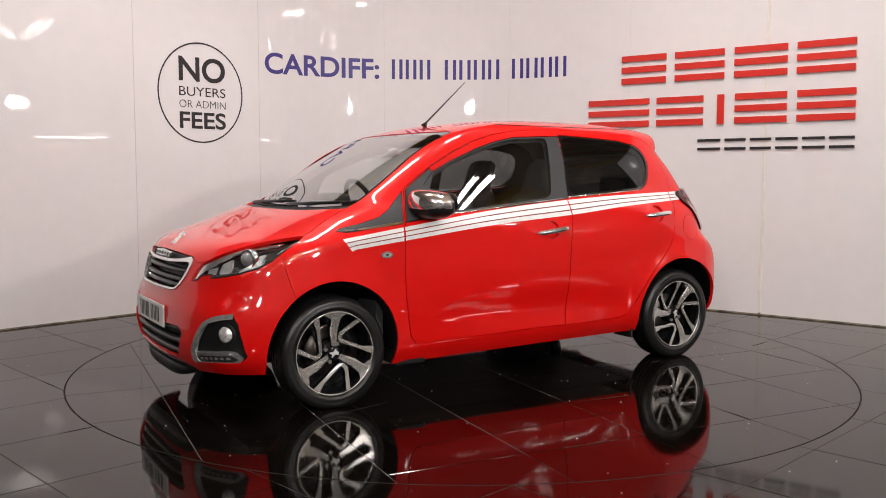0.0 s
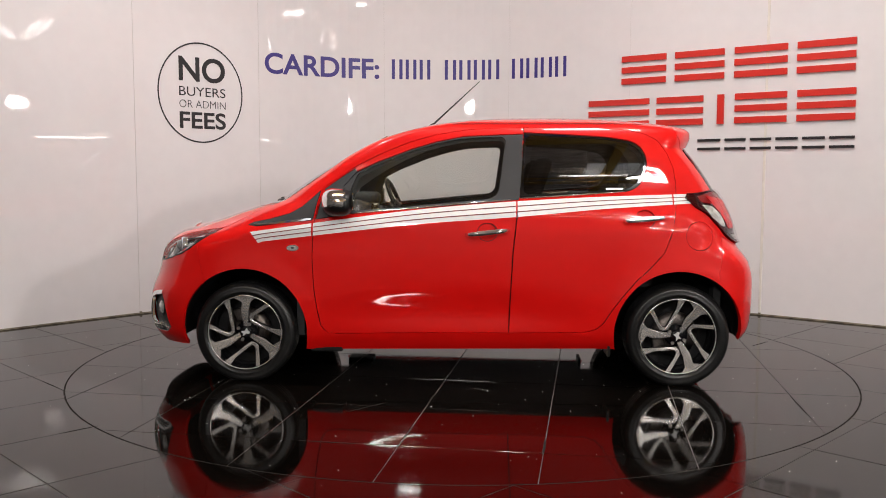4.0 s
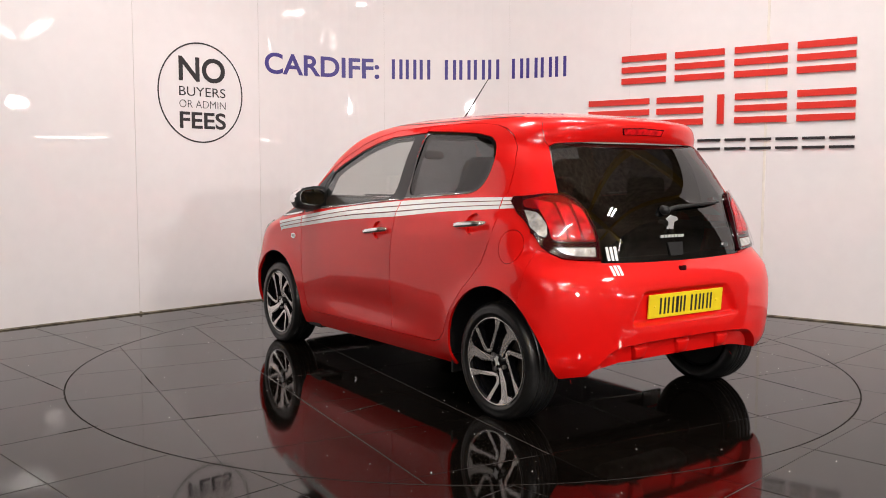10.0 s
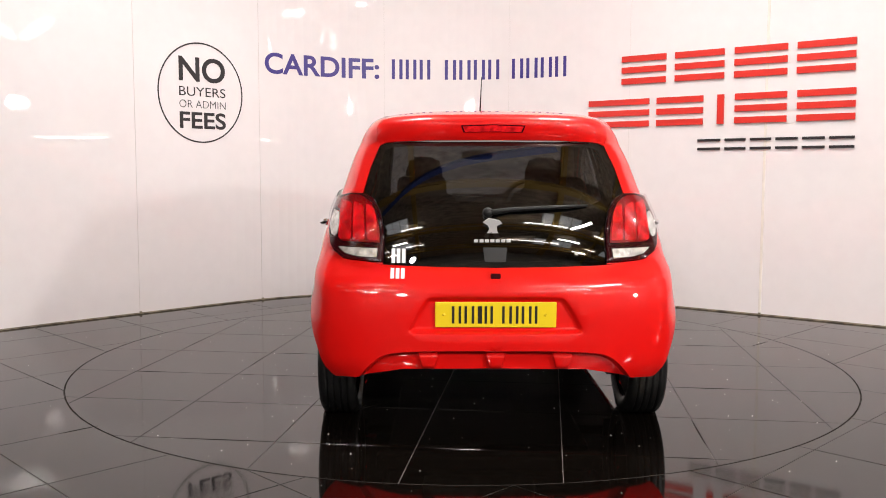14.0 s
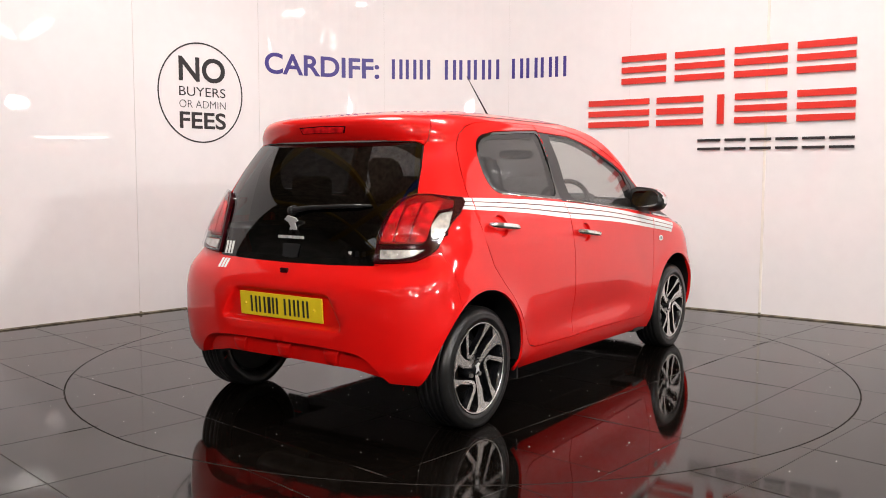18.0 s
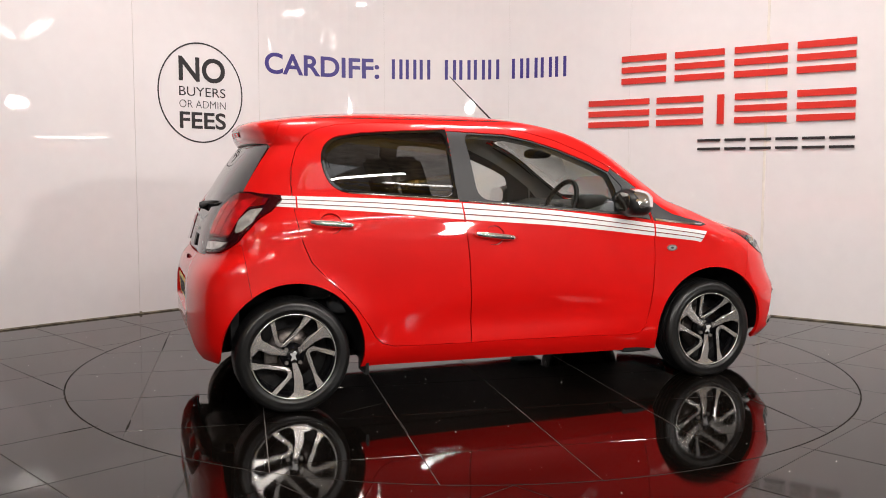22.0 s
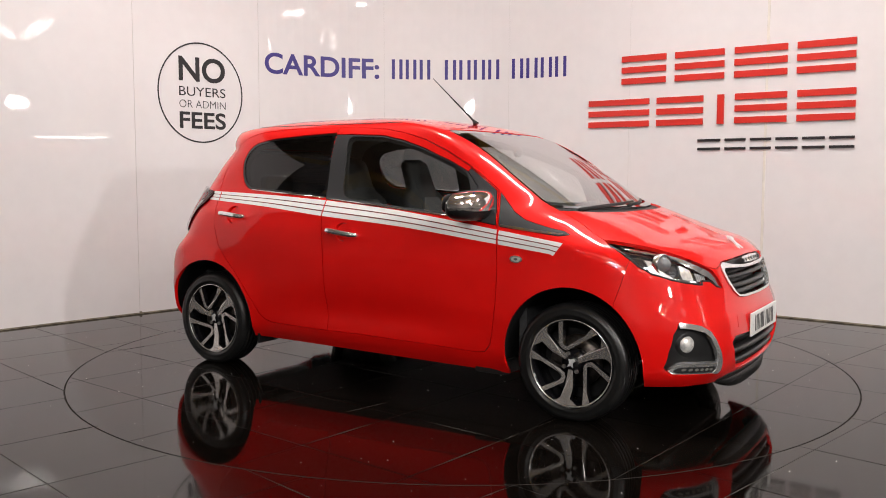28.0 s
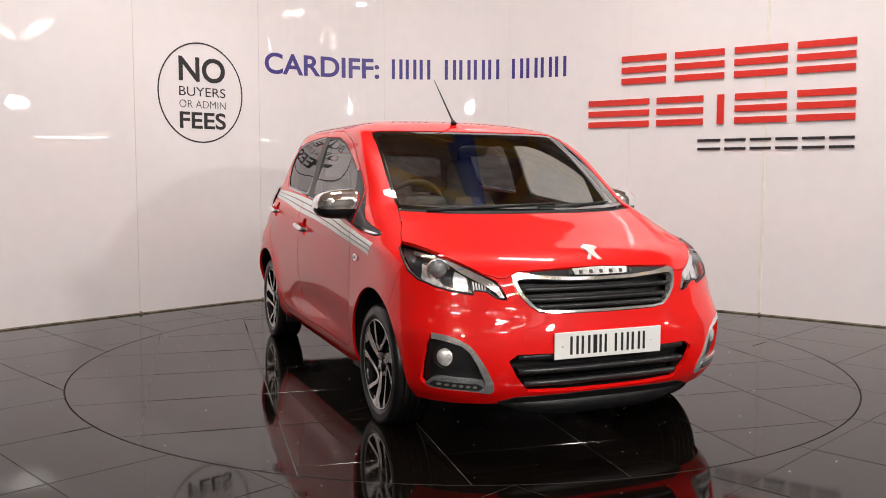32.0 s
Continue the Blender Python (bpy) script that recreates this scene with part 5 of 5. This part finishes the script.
part("rear_view_mirror", bm, BLACK, car, "inside mirror behind the windscreen", True, pose(.475, 0, 1.258, 0, 10, 22))


# ---- tiles ----
tiles((-.388, 1.862), -6.9, 0.0019, lambda x, y: math.hypot(x, y) < DISC_R + .45, turntable, True)
tiles((-1.95, -1.0), 46.0, 0.0019, lambda x, y: math.hypot(x, y) > DISC_R - .45 and y < 3.1 and y > -6.45 and abs(x) < 5.6, floor, False)

# white specks of dust on the polish
_rng = random.Random(7)
for _parent, _n, _rmin, _rmax, _nm in ((turntable, 330, 0.1, 2.2, "dust_specks"), (floor, 340, 2.3, 4.2, "dust_specks")):
    bm = bmesh.new()
    for _ in range(_n):
        a, r, s = _rng.uniform(0, 2 * math.pi), math.sqrt(_rng.uniform(_rmin ** 2, _rmax ** 2)), _rng.choice((.0011, .0013, .0016, .0021, .0030))
        x, y = r * math.cos(a), r * math.sin(a)
        if _parent is floor and y > .8:
            continue
        foot = [bm.verts.new((x + s * math.cos(k * 1.2566), y + s * 1.2 * math.sin(k * 1.2566), .0004)) for k in range(5)]
        tip = bm.verts.new((x, y, s * 1.3))
        for k in range(5):
            bm.faces.new((foot[k], foot[(k + 1) % 5], tip))
    tagged(part(_nm, bm, WHITE, _parent), "white specks of dust", kind="stuff")

# chipped joints: short dark gaps where tile edges have broken away
def chips(parent, origin, turn, places):
    c, s = math.cos(radians(turn)), math.sin(radians(turn))
    bm = bmesh.new()
    for u, v, along, size, wide in places:
        mid = [(-1, .2), (-.6, .8), (-.1, 1.0), (.5, .7), (1, .15), (.7, -.5), (.1, -.9), (-.5, -.6)]
        ring = []
        for a, b in mid:
            p, q = (a * size / 2, b * wide / 2 * _rng.uniform(.7, 1.2)) if along == "u" else (b * wide / 2 * _rng.uniform(.7, 1.2), a * size / 2)
            p, q = u * TILE_SIDE + p, v * TILE_SIDE + q
            ring.append(bm.verts.new((origin[0] + c * p - s * q, origin[1] + s * p + c * q, .0006)))
        bm.faces.new(ring)
    tagged(part("joint_chip", bm, GROUT, parent), "dark chips along the tile joints", kind="stuff")


chips(turntable, (-.388, 1.862), -6.9, ((-2, -4.85, "v", .20, .012), (0, -.15, "v", .24, .013), (0, -5.3, "v", .30, .012), (2, -5.6, "v", .34, .010), (-2, -1.6, "v", .5, .009), (1, -1.3, "v", .22, .010),
                                        (-1, -2.6, "v", .18, .010), (.6, -1, "u", .3, .009), (-1.4, -5, "u", .4, .010), (1.5, 0, "u", .3, .009), (2.6, -5, "u", .35, .010), (3, -5.45, "v", .42, .010)))
chips(floor, (-1.95, -1.0), 46.0, ((-.4, -1, "u", .2, .010), (0, .6, "v", .25, .009), (1.5, -2, "u", .3, .009), (-1, -.5, "v", .2, .010), (6.4, -3, "u", .25, .010)))

# grime along the foot of the wall
part("floor_edge", wall_piece(bmesh.new(), 0.05, WALL_RUN[-1] - 0.05, 0.0, 0.012, 0.004, -0.004), GRIME, bpy.data.objects["wall_north"])
part("wall_foot", wall_piece(bmesh.new(), 0.05, WALL_RUN[-1] - 0.05, 0.0005, 0.0012, 0.012, 0.004), GROUT, bpy.data.objects["wall_north"])


for _r in SEAMS:
    part("joint_foot", wall_piece(bmesh.new(), _r - .011, _r + .009, .001, .022, .007, .0005, .01), GRIME, bpy.data.objects["wall_north"])
    # thin raised strip, the joint's shadow line put into its colour
    part("joint_groove", wall_piece(bmesh.new(), _r - (.0118 if _r == SEAMS[7] else .0078), _r - (.0092 if _r == SEAMS[7] else .0062), .02, WALL_TALL - .01, .0012, -.002, .01), JOINT_SHADE, bpy.data.objects["wall_north"])

# ---- signs on the wall ----
RUN_B, RUN_G = SEAMS[3], SEAMS[7]


def lettering(text, r0, r1, z0, z1, mat, name, parent, label="", bold=0.0, depth=0.002):
    """Words in the built-in font, stretched to a box and bent along the wall."""
    cu = bpy.data.curves.new("words", "FONT")
    cu.body, cu.size, cu.offset, cu.resolution_u = text, 1.0, bold, 6
    ob = bpy.data.objects.new("words", cu)
    scene.collection.objects.link(ob)
    me = bpy.data.meshes.new_from_object(ob.evaluated_get(bpy.context.evaluated_depsgraph_get()))
    bpy.data.objects.remove(ob)
    bm = bmesh.new()
    bm.from_mesh(me)
    bpy.data.meshes.remove(me)
    bmesh.ops.triangulate(bm, faces=bm.faces)
    xs, ys = [v.co.x for v in bm.verts], [v.co.y for v in bm.verts]
    x0, x1, y0, y1 = min(xs), max(xs), min(ys), max(ys)
    for v in bm.verts:
        v.co = on_wall(r0 + (v.co.x - x0) / (x1 - x0) * (r1 - r0), z0 + (v.co.y - y0) / (y1 - y0) * (z1 - z0), depth)
    return part(name, bm, mat, parent, label)


bpy.context.view_layer.update()
notice = thing("round_notice", "round black-outlined notice lettered on the white wall", "sign")
bm = bmesh.new()
_c = RUN_B - .569
_ring = []
for k in range(96):
    a = 2 * math.pi * k / 96
    _ring.append([bm.verts.new(on_wall(_c + r * .392 / .40 * math.cos(a), 1.808 + r * 1.028 * math.sin(a), o)) for r, o in ((.394, .0005), (.394, .0025), (.406, .0025), (.406, .0005))])
for k in range(96):
    p, q = _ring[k], _ring[(k + 1) % 96]
    for i in range(4):
        bm.faces.new((p[i], p[(i + 1) % 4], q[(i + 1) % 4], q[i]))
part("ring", bm, INK, notice)
for _t, _z0, _z1, _b in (("NO", 1.897, 2.103, .022), ("BUYERS", 1.778, 1.855, .0), ("OR ADMIN", 1.681, 1.744, -.012), ("FEES", 1.508, 1.648, .022)):
    lettering(_t, RUN_B - .774, RUN_B - .338, _z0, _z1, INK, "lettering", notice, "black lettering", _b)

city = thing("contact_sign", "navy lettering on the white wall", "sign")
_edges = [.058, .20, .345, .49, .635, .69, .83, .97, 1.11]
lettering("CARDIFF:", RUN_B + .052, RUN_B + 1.150, 2.022, 2.211, NAVY, "lettering", city, "navy city name", .022)
for _a, _b, _n in ((1.256, 1.65, 3), (1.757, 2.305, 4), (2.396, 2.955, 4)):
    _w = (_b - _a) / _n
    for k in range(_n):
        u0, u1 = RUN_B + _a + _w * k + .012, RUN_B + _a + _w * (k + 1) - .018
        for p, q in ((u0, u0 + .030), (u1 - .030, u1)):
            part("bar", wall_piece(bmesh.new(), p, q, 2.024, 2.208, .002, .0003, .02), NAVY, city)

brand = thing("brand_sign", "raised red and black bars of the dealer's sign on the wall", "sign")
for _z0, _z1, _cols in ((1.915, 2.157, ((-1.245, -.841), (-.761, -.343), (-.26, .156), (.228, .653))), (1.548, 1.787, ((-1.56, -.985), (-.917, -.511), (-.392, -.336), (-.248, .161), (.238, .663)))):
    for _a, _b in _cols:
        if _b - _a < .1:
            part("bar", wall_piece(bmesh.new(), RUN_G + _a, RUN_G + _b, _z0, _z1, .018, .003, .05), SIGN_RED, brand)
            continue
        for f in (0, .395, .79):
            zb = _z0 + (_z1 - _z0) * f
            part("bar", wall_piece(bmesh.new(), RUN_G + _a, RUN_G + _b, zb, zb + (_z1 - _z0) * .21, .018, .003, .05), SIGN_RED, brand)
for _a, _b in ((-.551, -.361), (-.323, -.153), (-.117, .048), (.083, .251), (.285, .452), (.485, .665)):
    for zb in (1.337, 1.408):
        part("bar", wall_piece(bmesh.new(), RUN_G + _a, RUN_G + _b, zb, zb + .020, .014, .003, .05), INK, brand)


# ---- the hall round the stage ----
def structure(name, bm, mat, label, category):
    ob = part(name, bm, mat)
    return tagged(ob, label, category, kind="structure")


structure("wall_south", boxed(-13, 13, -16.2, -16, 0, 6), HALL, "plain grey hall wall", "wall")
structure("wall_west", boxed(-13.2, -13, -16, 8, 0, 6), HALL, "plain grey hall wall", "wall")
structure("wall_east", boxed(13, 13.2, -16, 8, 0, 6), HALL, "plain grey hall wall", "wall")
structure("wall_back", boxed(-13, 13, 8, 8.2, 0, 6), HALL, "plain grey hall wall", "wall")
structure("ceiling", boxed(-13, 13, -16, 8, 6, 6.2), ROOFING, "brown boarded hall roof", "ceiling")
structure("hall_floor", boxed(-13, 13, -16, -6.0, -.06, .004), HALL_FLOOR, "dark polished hall floor", "floor")
for _y in (-12, -8, -4, .9, 3.4, 6.2):
    bm = bmesh.new()
    box(bm, -13, 13, _y - .16, _y + .16, 5.33, 5.40)
    box(bm, -13, 13, _y - .08, _y + .08, 5.75, 5.80)
    for k in range(26):
        tube(bm, [(-13 + k, _y, 5.38), (-12.5 + k, _y, 5.78), (-12 + k, _y, 5.38)], .025, 6)
    structure("roof_beam", bm, BEAM, "ochre lattice roof beam", "beam")
for _x in (-9, -5, -1.5, 2, 5.5, 9.5):
    structure("roof_beam", boxed(_x - .11, _x + .11, -16, 8, 5.82, 5.98), BEAM, "ochre roof beam", "beam")
for _x, _y, _turn, _back, _on in ((1.29, 1.1, 12, -2.7, 6.8), (-.2, -3.0, 119, -2.0, 8.0)):
    _girder = boxed(-.11, .11, _back, _on, 5.25, 5.6)
    bmesh.ops.transform(_girder, matrix=pose(_x, _y, 0, 0, 0, _turn), verts=_girder.verts)
    structure("roof_girder", _girder, BLUE, "blue painted roof girder", "beam")
for _y in (-7.2, -11.2):
    for _x in (-8.5, -3.0, 2.5, 8.0):
        _rl = thing("rooflight", "pale rooflight of six sheets in the hall roof", "rooflight", pose(_x, _y, 5.97), "rooflights")
        part("rooflight_frame", boxed(-1.0, 1.0, -.75, .75, .0, .028), WHITE, _rl)
        for i in range(3):
            for j in range(2):
                part("rooflight_sheet", boxed(-.95 + .65 * i, -.36 + .65 * i, -.70 + .72 * j, -.02 + .72 * j, -.012, -.002), ROOFLIGHT, _rl)


def lamp(name, energy, m, size, size_y, color=(1, .955, .925)):
    d = bpy.data.lights.new(name, "AREA")
    d.energy, d.color, d.shape, d.size, d.size_y = energy, color, "ELLIPSE" if size == size_y else "RECTANGLE", size, size_y
    ob = new(name, d)
    ob.matrix_basis = m
    return ob


def flood(x, y, z, energy, size):
    """A floodlight on a stand, aimed at the stage."""
    aim = look((x, y, z), (x * .1, 1.2, 1.0))
    f = thing("floodlight", "square white floodlight on a black stand", "lamp", aim, "floodlights on stands")
    h = size / 2 + .02
    part("housing", box(bmesh.new(), -h, h, -h, h, .02, .12, .01), BLACK, f)
    for a, b, c, d in ((-h, h, h - .02, h), (-h, h, -h, -h + .02), (-h, -h + .02, -h + .02, h - .02), (h - .02, h, -h + .02, h - .02)):
        part("rim", box(bmesh.new(), a, b, c, d, -.02, .02), BLACK, f)
    s = thing("lamp_stand", "black tripod lamp stand", "stand", pose(x, y, 0), "lamp stands")
    bm = bmesh.new()
    tube(bm, [(0, -.02, .5), (0, -.02, z - size / 2 - .03)], .018, 10)
    part("pole", bm, BLACK, s)
    for k in range(3):
        a = 2 * math.pi * k / 3
        bm = bmesh.new()
        tube(bm, [(0, -.02, .8), (.5 * math.cos(a), .5 * math.sin(a), .012)], .012, 8)
        part("leg", bm, BLACK, s)
    lamp("flood_lamp", energy, aim, size, size)


def batten(x, y, z, turn, energy, length=1.5):
    """A twin fluorescent batten hung under the roof; some are added only as fill."""
    b = thing("light_batten", "twin-tube fluorescent batten hung from the roof; some of the set are added fill", "lamp", pose(x, y, z, 0, 0, turn), "fluorescent battens")
    part("tray", boxed(-length / 2, length / 2, -.032, .032, .01, .085, bevel=.008), WHITE, b)
    for dx in (-length * .4, length * .4):
        bm = bmesh.new()
        tube(bm, [(dx, 0, .08), (dx, 0, 5.98 - z)], .004, 6)
        part("hanger", bm, BLACK, b)
    for dy in (-.055, .055):
        bm = bmesh.new()
        tube(bm, [(-length / 2 + .02, dy, .028), (length / 2 - .02, dy, .028)], .016, 8)
        part("tube", bm, TUBE, b)
    if energy:
        lamp("tube_lamp", energy, pose(x, y, z, 0, 0, turn) @ pose(0, 0, .008), length, .15 if length > 1 else .06)


def run(x0, y0, x1, y1, z, energy):
    """A batten from end to end."""
    batten((x0 + x1) / 2, (y0 + y1) / 2, z, math.degrees(math.atan2(y1 - y0, x1 - x0)), energy, math.hypot(x1 - x0, y1 - y0))


flood(4.6, -6.2, 2.57, FLOOD_W * 3.0, .36)
flood(-.88, -6.3, 2.48, FLOOD_W * 1.05, .26)
flood(11.9, -4.6, 2.82, FLOOD_W * .4, .3)
batten(12.7, -4.0, 2.0, 90, 0, 1.2)
run(10.6, -4.32, 12.6, -4.92, 4.35, 0)
run(9.5, -3.25, 12.5, -4.62, 4.35, 0)
run(7.8, -6.4, 9.6, -8.3, 4.4, 0)
# the first and last pairs are added fill for the stage and far wall
for _x, _y, _z, _a, _e in ((-1.3, -.3, 4.7, 0, 1.45), (1.3, -.3, 4.7, 0, 1.45), (2.65, -5.4, 4.4, 50, 1.5), (5.00, -2.22, 4.0, 110, .40), (5.28, -2.08, 4.0, 110, .40), (-3.0, -9.5, 5.6, 0, .9), (3.0, -9.5, 5.6, 0, .9),
                           (-4.5, -12.6, 5.85, 0, 2.6), (4.5, -12.6, 5.85, 0, 2.6)):
    batten(_x, _y, _z, _a, TUBE_W * _e, 1.2 if _y > -1 else .55 if _z < 4.2 else 1.5)
for _y, _z in ((-7.4, 5.55), (-11.0, 5.8)):
    for _x in (-5.4, -1.8, 1.8, 5.4):
        batten(_x, _y, _z, 0, 0)
# two unseen battens added to brighten the roof beyond the curved wall
for _x in (-9.5, 9.5):
    batten(_x, 5.8, 4.6, 90, 0)


# ---- what moves ----
START, RATE, SWING = 213.32, -8.7355, 0.2738


def heading(t):
    return START + RATE * t + SWING * math.sin(t * 2 * math.pi / 32)


def motions():
    times = [i * 2.0 for i in range(17)]
    walk(turntable, [(t, pose(0, 0, 0, 0, 0, heading(t))) for t in times])
    off = Matrix.Translation((-CAR_OFF[0], -CAR_OFF[1], 0))
    walk(car, [(t, pose(0, 0, 0, 0, 0, heading(t)) @ off) for t in times])


motions()
